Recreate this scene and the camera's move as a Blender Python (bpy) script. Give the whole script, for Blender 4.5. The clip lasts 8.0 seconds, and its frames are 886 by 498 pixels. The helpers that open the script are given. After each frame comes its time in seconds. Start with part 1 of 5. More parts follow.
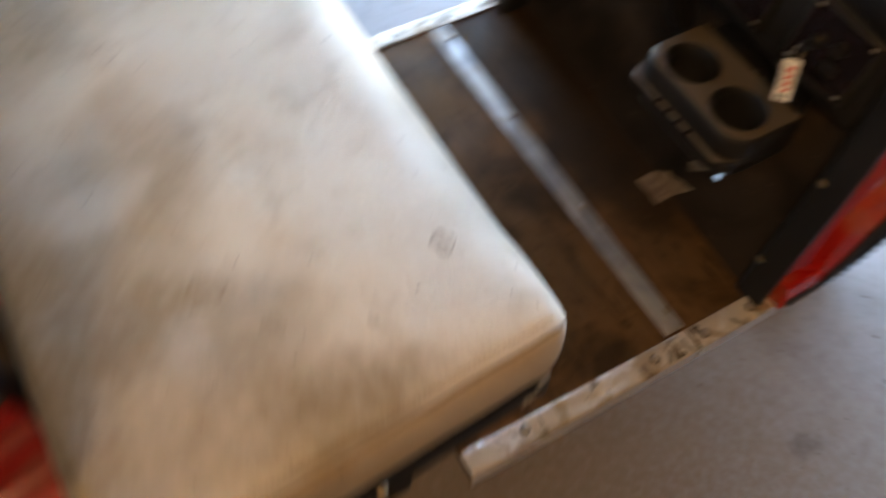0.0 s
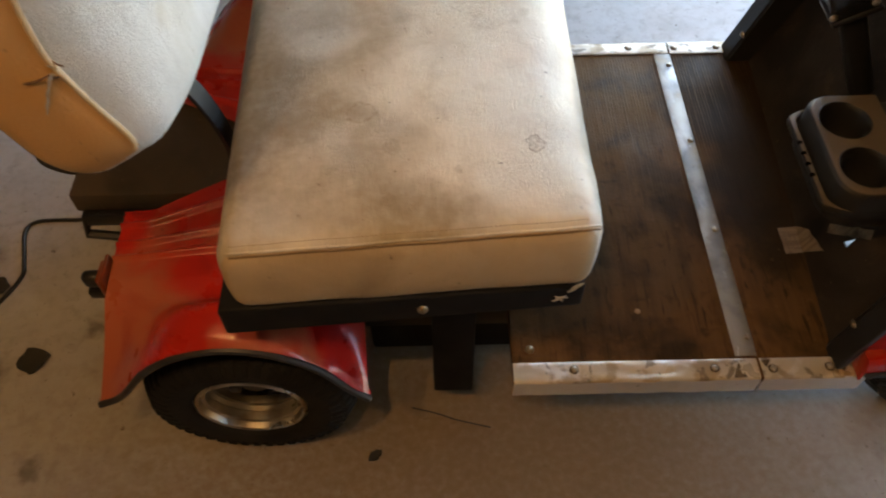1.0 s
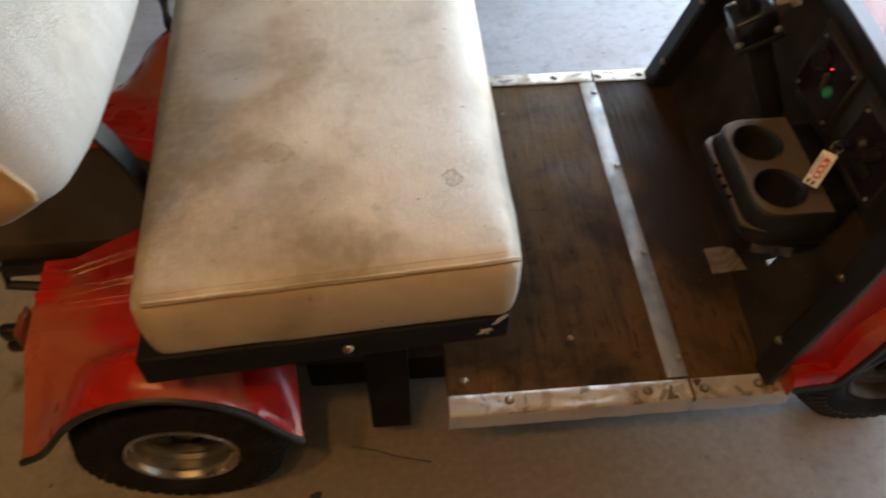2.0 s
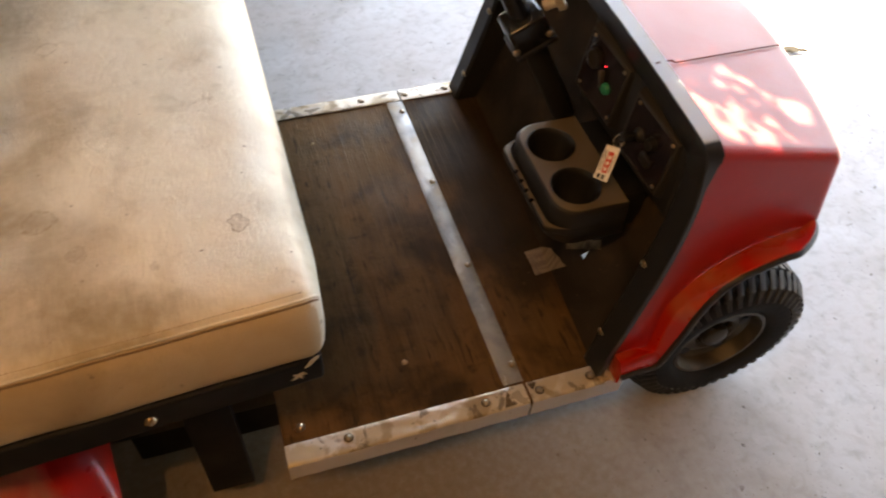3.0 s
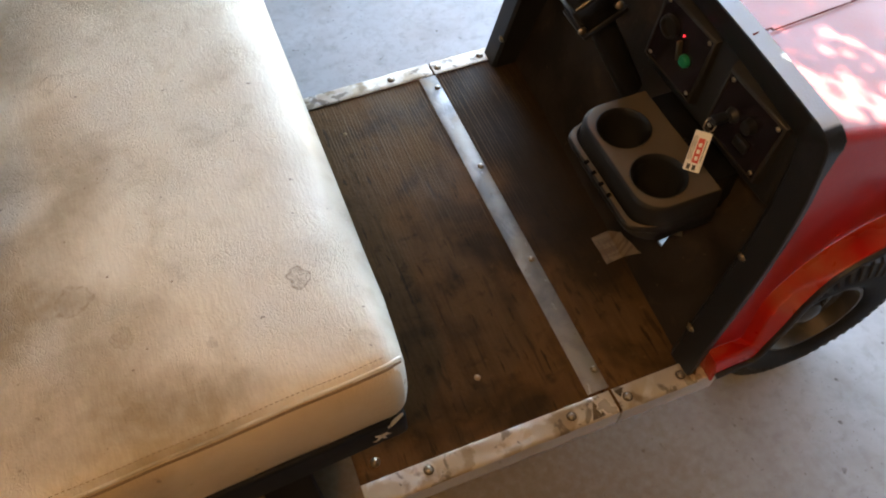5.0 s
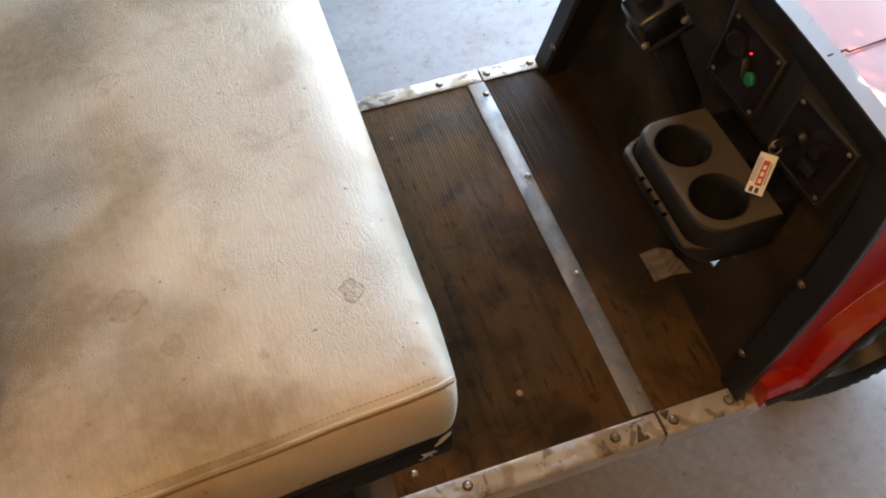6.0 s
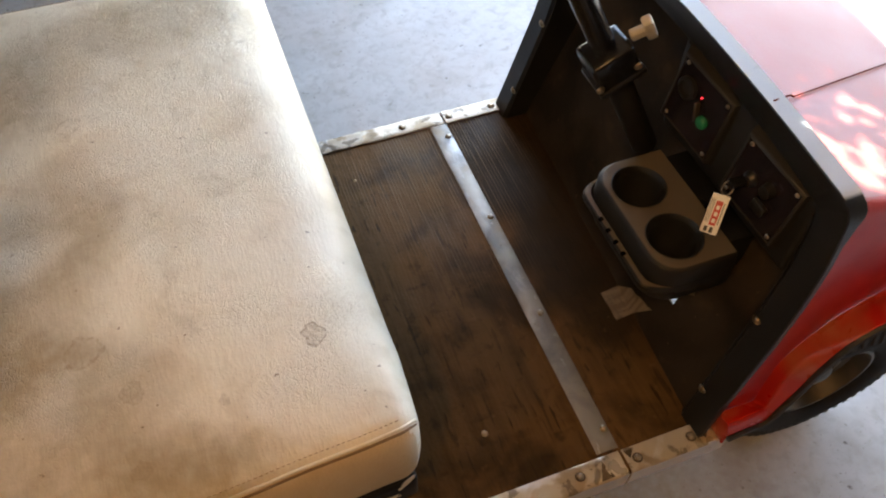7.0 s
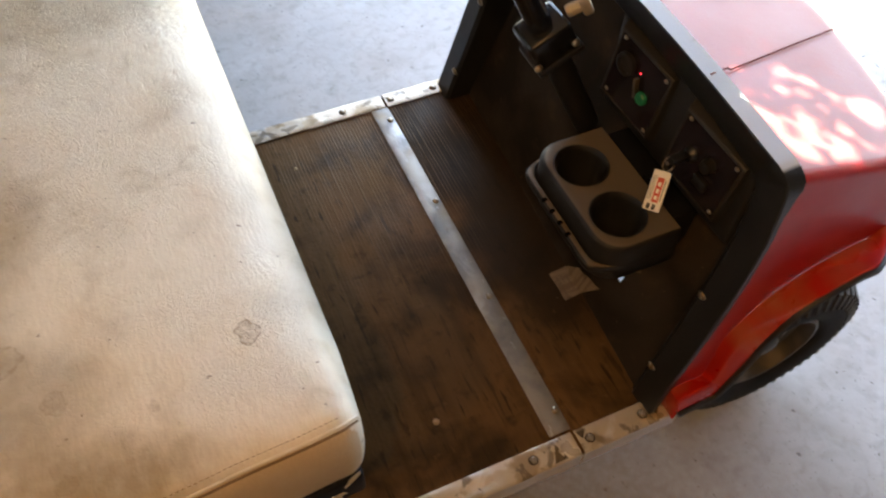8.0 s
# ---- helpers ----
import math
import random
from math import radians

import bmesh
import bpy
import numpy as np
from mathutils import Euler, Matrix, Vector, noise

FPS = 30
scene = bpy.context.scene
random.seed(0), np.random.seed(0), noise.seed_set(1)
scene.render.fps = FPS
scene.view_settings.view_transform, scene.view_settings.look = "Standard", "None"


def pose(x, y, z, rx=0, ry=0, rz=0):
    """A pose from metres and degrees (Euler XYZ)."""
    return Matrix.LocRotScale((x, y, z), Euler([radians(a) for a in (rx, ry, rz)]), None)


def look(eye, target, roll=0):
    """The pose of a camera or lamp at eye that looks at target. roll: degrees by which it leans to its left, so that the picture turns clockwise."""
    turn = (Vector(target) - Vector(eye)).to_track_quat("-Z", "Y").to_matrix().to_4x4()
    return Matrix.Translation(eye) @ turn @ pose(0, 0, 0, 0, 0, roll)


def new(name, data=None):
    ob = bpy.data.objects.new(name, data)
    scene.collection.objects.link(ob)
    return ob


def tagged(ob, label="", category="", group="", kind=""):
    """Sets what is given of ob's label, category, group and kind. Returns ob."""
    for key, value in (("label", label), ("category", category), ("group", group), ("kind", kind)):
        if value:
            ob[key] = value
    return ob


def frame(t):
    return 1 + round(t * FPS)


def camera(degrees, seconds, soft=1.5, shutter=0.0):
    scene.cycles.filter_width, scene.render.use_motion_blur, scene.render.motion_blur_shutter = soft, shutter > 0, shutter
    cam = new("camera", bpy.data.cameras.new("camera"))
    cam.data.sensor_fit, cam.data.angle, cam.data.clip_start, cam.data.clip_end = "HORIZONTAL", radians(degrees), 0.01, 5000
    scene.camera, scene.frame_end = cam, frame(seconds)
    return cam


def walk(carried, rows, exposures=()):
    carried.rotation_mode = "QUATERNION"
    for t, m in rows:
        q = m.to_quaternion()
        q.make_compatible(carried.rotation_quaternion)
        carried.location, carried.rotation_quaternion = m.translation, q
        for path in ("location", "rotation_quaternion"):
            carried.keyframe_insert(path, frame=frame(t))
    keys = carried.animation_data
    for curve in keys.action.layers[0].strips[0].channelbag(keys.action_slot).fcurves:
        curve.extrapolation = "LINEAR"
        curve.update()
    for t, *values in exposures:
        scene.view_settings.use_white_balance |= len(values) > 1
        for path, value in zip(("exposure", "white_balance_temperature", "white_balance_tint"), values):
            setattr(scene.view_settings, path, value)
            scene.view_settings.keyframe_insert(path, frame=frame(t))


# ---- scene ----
cam = camera(60.0, 8.0, soft=2.0, shutter=0.6)
PATH = [
    (0, (-0.688, -0.336, 1.483), (-0.130, 0.558, -0.217), 3.1),
    (0.1, (-0.663, -0.411, 1.494), (-0.285, 0.531, -0.23), 0.7),
    (0.2, (-0.65, -0.463, 1.492), (-0.381, 0.522, -0.228), 1.9),
    (0.3, (-0.644, -0.525, 1.508), (-0.45, 0.542, -0.172), 2.2),
    (0.4, (-0.631, -0.594, 1.546), (-0.499, 0.488, -0.131), 0.5),
    (0.5, (-0.62, -0.635, 1.556), (-0.554, 0.453, -0.121), -2.7),
    (0.6, (-0.623, -0.662, 1.571), (-0.613, 0.449, -0.092), -4.1),
    (0.7, (-0.618, -0.676, 1.579), (-0.613, 0.45, -0.075), -2.6),
    (0.8, (-0.61, -0.699, 1.572), (-0.59, 0.461, -0.058), -1.5),
    (0.9, (-0.603, -0.712, 1.57), (-0.592, 0.458, -0.052), -1.1),
    (1, (-0.588, -0.716, 1.567), (-0.579, 0.456, -0.054), -0.8),
    (1.2, (-0.57, -0.723, 1.563), (-0.552, 0.46, -0.05), -1.1),
    (2.3, (-0.508, -0.697, 1.574), (-0.261, 0.526, 0.011), 3.6),
    (2.5, (-0.481, -0.693, 1.569), (-0.133, 0.525, 0.021), 5.1),
    (2.7, (-0.46, -0.699, 1.566), (-0.064, 0.527, 0.036), 4.5),
    (3, (-0.431, -0.69, 1.559), (0.033, 0.506, 0.024), 4.5),
    (3.3, (-0.419, -0.682, 1.558), (0.073, 0.542, 0.055), 3.8),
    (3.5, (-0.409, -0.657, 1.558), (0.046, 0.589, 0.06), 1.8),
    (3.7, (-0.414, -0.616, 1.546), (0.011, 0.607, 0.022), -0.8),
    (4, (-0.435, -0.559, 1.534), (-0.061, 0.563, -0.079), -3.0),
    (4.2, (-0.444, -0.531, 1.53), (-0.081, 0.551, -0.112), -3.2),
    (5.3, (-0.458, -0.46, 1.53), (-0.072, 0.609, -0.116), -1.4),
    (5.5, (-0.467, -0.447, 1.523), (-0.096, 0.613, -0.132), -1.2),
    (5.8, (-0.476, -0.44, 1.526), (-0.151, 0.651, -0.119), -2.4),
    (6, (-0.475, -0.436, 1.526), (-0.157, 0.657, -0.119), -2.4),
    (6.3, (-0.475, -0.435, 1.53), (-0.1, 0.678, -0.089), 0.0),
    (6.5, (-0.473, -0.437, 1.53), (-0.076, 0.682, -0.079), 0.2),
    (7, (-0.469, -0.44, 1.536), (-0.043, 0.701, -0.05), 0.4),
    (7.2, (-0.467, -0.446, 1.537), (-0.023, 0.701, -0.04), 0.5),
    (7.5, (-0.46, -0.444, 1.534), (0.013, 0.69, -0.044), 0.6),
    (8, (-0.439, -0.428, 1.517), (0.077, 0.638, -0.095), 2.4),
]
walk(cam, [(t, look(eye, target, roll)) for t, eye, target, roll in PATH], [(0.0, 3.47, 6500, 8), (0.5, 3.31, 7250, 9), (1.0, 3.38, 7450, 8), (2.5, 3.33, 7650, 10), (3.0, 3.47, 8700, 14), (3.5, 3.52, 10300, 17), (4.0, 3.42, 8200, 11), (5.5, 3.5, 7050, 8), (6.0, 3.54, 7150, 8), (6.5, 3.42, 7300, 10), (7.0, 3.43, 7500, 10), (8.0, 3.45, 7600, 11)])

# ---- world, sun, lamps ----
OUT = radians(40)                                  # the way out of the garage door, from +x
N = Vector((math.cos(OUT), math.sin(OUT), 0))
M = Vector((-math.sin(OUT), math.cos(OUT), 0))
SUN_EL, SUN_AZ = radians(55), OUT + radians(90)

world = bpy.data.worlds.new("sky")
scene.world = world
world.use_nodes = True
wn = world.node_tree
sky = wn.nodes.new("ShaderNodeTexSky")
sky.sky_type = "NISHITA"
sky.sun_disc = False
sky.sun_elevation = SUN_EL
sky.sun_rotation = math.pi / 2 - SUN_AZ
bgn = wn.nodes["Background"]
bgn.inputs["Strength"].default_value = 0.15
wn.links.new(sky.outputs["Color"], bgn.inputs["Color"])

sun = new("sun", bpy.data.lights.new("sun", "SUN"))
sun.data.energy, sun.data.angle, sun.data.color = 5.0, radians(0.32), (1.0, 0.95, 0.87)
toward = Vector((math.cos(SUN_EL) * math.cos(SUN_AZ), math.cos(SUN_EL) * math.sin(SUN_AZ), math.sin(SUN_EL)))
sun.matrix_world = look(toward * 20, (0, 0, 0))


def nm(n, m, z):
    """A place in the garage's own axes: n towards the door, m across."""
    return N * n + M * m + Vector((0, 0, z))


door_fill = new("door_fill", bpy.data.lights.new("door_fill", "AREA"))    # added lamp in the doorway, strengthens the sky's light
door_fill.data.shape, door_fill.data.size, door_fill.data.size_y = "RECTANGLE", 4.0, 1.35
door_fill.data.energy, door_fill.data.color = 1.6, (0.78, 0.88, 1.0)
door_fill.matrix_world = look(nm(1.62, -0.15, 1.33), nm(0.62, -0.15, 1.33))


# ---- materials ----
def material(name, base, rough=0.6, metal=0.0, spots=(), bump=None, rough_var=0.0, coat=0.0, rand=0.0, spec=None):
    """spots: (colour, scale, low, high, amount) noise patches one over the other.
    bump: list of (scale, distance, detail[, stretch])."""
    m = bpy.data.materials.new(name)
    m.use_nodes = True
    t = m.node_tree
    p = t.nodes["Principled BSDF"]
    p.inputs["Roughness"].default_value = rough
    p.inputs["Metallic"].default_value = metal
    p.inputs["Coat Weight"].default_value = coat
    if spec is not None:
        p.inputs["Specular IOR Level"].default_value = spec
    co = t.nodes.new("ShaderNodeTexCoord").outputs["Object"]

    def noise_at(scale, detail=4.0, stretch=None, dist=0.0):
        n = t.nodes.new("ShaderNodeTexNoise")
        n.inputs["Scale"].default_value = scale
        n.inputs["Detail"].default_value = detail
        n.inputs["Distortion"].default_value = dist
        v = co
        if stretch:
            mp = t.nodes.new("ShaderNodeMapping")
            mp.inputs["Scale"].default_value = stretch
            t.links.new(co, mp.inputs["Vector"])
            v = mp.outputs["Vector"]
        t.links.new(v, n.inputs["Vector"])
        return n.outputs["Fac"]

    def ramp(fac, lo, hi, top):
        r = t.nodes.new("ShaderNodeMapRange")
        r.inputs["From Min"].default_value, r.inputs["From Max"].default_value = lo, hi
        r.inputs["To Max"].default_value = top
        t.links.new(fac, r.inputs["Value"])
        return r.outputs["Result"]

    rgb = t.nodes.new("ShaderNodeRGB")
    rgb.outputs[0].default_value = (*base, 1)
    col = rgb.outputs[0]
    for sp in spots:
        colour, scale, lo, hi, amount = sp[:5]
        fac = ramp(noise_at(scale, 5.0, sp[5] if len(sp) > 5 else None, 0.4), lo, hi, amount)
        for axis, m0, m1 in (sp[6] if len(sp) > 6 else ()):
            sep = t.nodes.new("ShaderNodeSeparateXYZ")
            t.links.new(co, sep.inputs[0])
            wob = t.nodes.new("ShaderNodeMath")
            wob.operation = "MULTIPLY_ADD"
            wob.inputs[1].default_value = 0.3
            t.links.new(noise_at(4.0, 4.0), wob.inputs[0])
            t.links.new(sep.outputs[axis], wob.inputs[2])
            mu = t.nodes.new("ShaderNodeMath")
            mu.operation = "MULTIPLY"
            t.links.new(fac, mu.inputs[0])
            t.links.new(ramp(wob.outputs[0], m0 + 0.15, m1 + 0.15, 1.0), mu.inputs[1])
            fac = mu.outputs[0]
        mx = t.nodes.new("ShaderNodeMix")
        mx.data_type = "RGBA"
        mx.inputs["B"].default_value = (*colour, 1)
        t.links.new(fac, mx.inputs["Factor"])
        t.links.new(col, mx.inputs["A"])
        col = mx.outputs["Result"]
    if rand:
        info = t.nodes.new("ShaderNodeObjectInfo")
        hs = t.nodes.new("ShaderNodeHueSaturation")
        t.links.new(ramp(info.outputs["Random"], 0, 1, 2 * rand), hs.inputs["Value"])
        ad = t.nodes.new("ShaderNodeMath")
        ad.inputs[1].default_value = 1 - rand
        t.links.new(ramp(info.outputs["Random"], 0, 1, 2 * rand), ad.inputs[0])
        t.links.new(ad.outputs[0], hs.inputs["Value"])
        t.links.new(col, hs.inputs["Color"])
        col = hs.outputs["Color"]
    t.links.new(col, p.inputs["Base Color"])
    if rough_var:
        ad = t.nodes.new("ShaderNodeMath")
        ad.inputs[1].default_value = rough - rough_var
        t.links.new(ramp(noise_at(9.0), 0.3, 0.7, 2 * rough_var), ad.inputs[0])
        t.links.new(ad.outputs[0], p.inputs["Roughness"])
    last = None
    for b in bump or ():
        bn = t.nodes.new("ShaderNodeBump")
        bn.inputs["Distance"].default_value = b[1]
        t.links.new(noise_at(b[0], b[2], b[3] if len(b) > 3 else None), bn.inputs["Height"])
        if last:
            t.links.new(last, bn.inputs["Normal"])
        last = bn.outputs["Normal"]
    if last:
        t.links.new(last, p.inputs["Normal"])
    return m


def glow(name, colour, strength):
    m = bpy.data.materials.new(name)
    m.use_nodes = True
    p = m.node_tree.nodes["Principled BSDF"]
    p.inputs["Base Color"].default_value = (*colour, 1)
    p.inputs["Emission Color"].default_value = (*colour, 1)
    p.inputs["Emission Strength"].default_value = strength
    return m


concrete = material("concrete", (0.49, 0.475, 0.45), 0.62, rough_var=0.12,
                    spots=[((0.42, 0.385, 0.34), 1.3, 0.40, 0.68, 0.6), ((0.62, 0.605, 0.58), 2.2, 0.50, 0.74, 0.5, (1, 2.2, 1)), ((0.30, 0.25, 0.195), 4.5, 0.53, 0.74, 0.46),
                           ((0.20, 0.165, 0.125), 26.0, 0.54, 0.74, 0.34),
                           ((0.27, 0.215, 0.155), 34.0, 0.47, 0.70, 0.24), ((0.07, 0.055, 0.04), 38.0, 0.675, 0.73, 0.75), ((0.10, 0.08, 0.06), 130.0, 0.66, 0.72, 0.6), ((0.40, 0.37, 0.33), 1.0, 0.60, 0.74, 0.4, (2, 9, 1))],
                    bump=[(60, 0.0005, 6.0), (7, 0.0008, 3.0)])
drive = material("driveway", (0.58, 0.56, 0.53), 0.85, spots=[((0.36, 0.34, 0.31), 2.0, 0.45, 0.75, 0.6)], bump=[(50, 0.003, 6.0)])
plaster = material("bare_board_wall", (0.115, 0.078, 0.045), 0.8, spots=[((0.07, 0.048, 0.03), 1.5, 0.45, 0.75, 0.6), ((0.17, 0.12, 0.07), 6.0, 0.55, 0.75, 0.4)], bump=[(40, 0.002, 4.0)])
vinyl = material("cream_vinyl", (0.72, 0.66, 0.545), 0.42, rough_var=0.09,
                 spots=[((0.62, 0.545, 0.425), 3.0, 0.42, 0.68, 0.55), ((0.78, 0.745, 0.665), 2.3, 0.52, 0.70, 0.6),
                        ((0.46, 0.375, 0.26), 8.0, 0.50, 0.70, 0.40), ((0.40, 0.32, 0.21), 21.0, 0.54, 0.70, 0.38),
                        ((0.84, 0.81, 0.75), 17.0, 0.60, 0.74, 0.25)],
                 bump=[(320, 0.0003, 4.0), (1.0, 0.0006, 3.0, (230, 60, 60)), (34, 0.0010, 3.0), (6, 0.005, 2.0)])


def blotched(mat, colour, blobs):
    """Soft blotches: each blob is (x, y, half width, half length, amount), its outline broken up by noise."""
    t = mat.node_tree
    p = t.nodes["Principled BSDF"]
    co = t.nodes.new("ShaderNodeTexCoord").outputs["Object"]
    warp = None
    for scale, size in ((5.0, 0.16), (26.0, 0.05)):
        nz = t.nodes.new("ShaderNodeTexNoise")
        nz.inputs["Scale"].default_value, nz.inputs["Detail"].default_value = scale, 5.0
        t.links.new(co, nz.inputs["Vector"])
        add = t.nodes.new("ShaderNodeVectorMath")
        add.operation = "MULTIPLY_ADD"
        add.inputs[1].default_value = (size, size, 0)
        t.links.new(nz.outputs["Color"], add.inputs[0])
        t.links.new(warp or co, add.inputs[2])
        warp = add.outputs[0]
    fine = t.nodes.new("ShaderNodeTexNoise")
    fine.inputs["Scale"].default_value, fine.inputs["Detail"].default_value = 60.0, 6.0
    t.links.new(co, fine.inputs["Vector"])
    fleck = t.nodes.new("ShaderNodeMapRange")
    fleck.inputs["From Min"].default_value, fleck.inputs["From Max"].default_value = 0.30, 0.62
    fleck.inputs["To Min"].default_value = 0.72
    t.links.new(fine.outputs["Fac"], fleck.inputs["Value"])
    col = p.inputs["Base Color"].links[0].from_socket
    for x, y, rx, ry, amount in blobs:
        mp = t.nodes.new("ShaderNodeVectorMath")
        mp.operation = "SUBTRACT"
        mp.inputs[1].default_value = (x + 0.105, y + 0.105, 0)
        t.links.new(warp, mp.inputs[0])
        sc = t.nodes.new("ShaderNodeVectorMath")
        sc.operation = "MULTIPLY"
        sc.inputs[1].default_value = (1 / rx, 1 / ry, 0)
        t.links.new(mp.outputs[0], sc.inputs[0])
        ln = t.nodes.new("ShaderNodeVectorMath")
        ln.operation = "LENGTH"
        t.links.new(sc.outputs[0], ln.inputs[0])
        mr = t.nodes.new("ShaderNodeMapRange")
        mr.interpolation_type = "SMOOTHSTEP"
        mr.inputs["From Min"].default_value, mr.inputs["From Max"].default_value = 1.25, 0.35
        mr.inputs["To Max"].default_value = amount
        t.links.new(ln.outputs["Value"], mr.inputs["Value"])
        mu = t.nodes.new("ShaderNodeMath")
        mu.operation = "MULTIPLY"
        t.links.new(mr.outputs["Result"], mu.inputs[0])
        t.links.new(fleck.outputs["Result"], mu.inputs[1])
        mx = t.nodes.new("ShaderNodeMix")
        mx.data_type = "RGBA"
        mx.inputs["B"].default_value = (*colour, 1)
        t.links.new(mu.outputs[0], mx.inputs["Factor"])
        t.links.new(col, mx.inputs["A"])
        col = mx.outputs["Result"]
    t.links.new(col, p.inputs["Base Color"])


def ringed(mat, colour, rings):
    """Dried drops: each is (x, y, radius, edge amount, inside amount)."""
    t = mat.node_tree
    p = t.nodes["Principled BSDF"]
    co = t.nodes.new("ShaderNodeTexCoord").outputs["Object"]
    nz = t.nodes.new("ShaderNodeTexNoise")
    nz.inputs["Scale"].default_value, nz.inputs["Detail"].default_value = 55.0, 4.0
    t.links.new(co, nz.inputs["Vector"])
    add = t.nodes.new("ShaderNodeVectorMath")
    add.operation = "MULTIPLY_ADD"
    add.inputs[1].default_value = (0.022, 0.022, 0)
    t.links.new(nz.outputs["Color"], add.inputs[0])
    t.links.new(co, add.inputs[2])
    fine = t.nodes.new("ShaderNodeTexNoise")
    fine.inputs["Scale"].default_value, fine.inputs["Detail"].default_value = 170.0, 4.0
    t.links.new(co, fine.inputs["Vector"])
    patchy = t.nodes.new("ShaderNodeMapRange")
    patchy.inputs["From Min"].default_value, patchy.inputs["From Max"].default_value = 0.36, 0.60
    patchy.inputs["To Min"].default_value = 0.25
    t.links.new(fine.outputs["Fac"], patchy.inputs["Value"])
    col = p.inputs["Base Color"].links[0].from_socket
    for x, y, r, edge, inside in rings:
        su = t.nodes.new("ShaderNodeVectorMath")
        su.operation = "SUBTRACT"
        su.inputs[1].default_value = (x + 0.011, y + 0.011, 0)
        t.links.new(add.outputs[0], su.inputs[0])
        fl = t.nodes.new("ShaderNodeVectorMath")
        fl.operation = "MULTIPLY"
        fl.inputs[1].default_value = (1 / r, 1 / r, 0)
        t.links.new(su.outputs[0], fl.inputs[0])
        ln = t.nodes.new("ShaderNodeVectorMath")
        ln.operation = "LENGTH"
        t.links.new(fl.outputs[0], ln.inputs[0])
        cr = t.nodes.new("ShaderNodeValToRGB")
        els = cr.color_ramp.elements
        els[0].position, els[0].color = 0.0, (inside, inside, inside, 1)
        els[1].position, els[1].color = 0.72, (inside, inside, inside, 1)
        for pos, v in ((0.88, edge), (1.0, 0.0)):
            e = els.new(pos)
            e.color = (v, v, v, 1)
        t.links.new(ln.outputs["Value"], cr.inputs["Fac"])
        mu = t.nodes.new("ShaderNodeMath")
        mu.operation = "MULTIPLY"
        t.links.new(cr.outputs["Color"], mu.inputs[0])
        t.links.new(patchy.outputs["Result"], mu.inputs[1])
        mx = t.nodes.new("ShaderNodeMix")
        mx.data_type = "RGBA"
        mx.inputs["B"].default_value = (*colour, 1)
        t.links.new(mu.outputs[0], mx.inputs["Factor"])
        t.links.new(col, mx.inputs["A"])
        col = mx.outputs["Result"]
    t.links.new(col, p.inputs["Base Color"])


def specked(mat, colour, scale, low, high):
    """Small dark specks of dirt."""
    t = mat.node_tree
    p = t.nodes["Principled BSDF"]
    co = t.nodes.new("ShaderNodeTexCoord").outputs["Object"]
    nz = t.nodes.new("ShaderNodeTexNoise")
    nz.inputs["Scale"].default_value, nz.inputs["Detail"].default_value = scale, 2.0
    t.links.new(co, nz.inputs["Vector"])
    mr = t.nodes.new("ShaderNodeMapRange")
    mr.inputs["From Min"].default_value, mr.inputs["From Max"].default_value = low, high
    mr.inputs["To Max"].default_value = 0.75
    t.links.new(nz.outputs["Fac"], mr.inputs["Value"])
    mx = t.nodes.new("ShaderNodeMix")
    mx.data_type = "RGBA"
    mx.inputs["B"].default_value = (*colour, 1)
    t.links.new(mr.outputs["Result"], mx.inputs["Factor"])
    t.links.new(p.inputs["Base Color"].links[0].from_socket, mx.inputs["A"])
    t.links.new(mx.outputs["Result"], p.inputs["Base Color"])


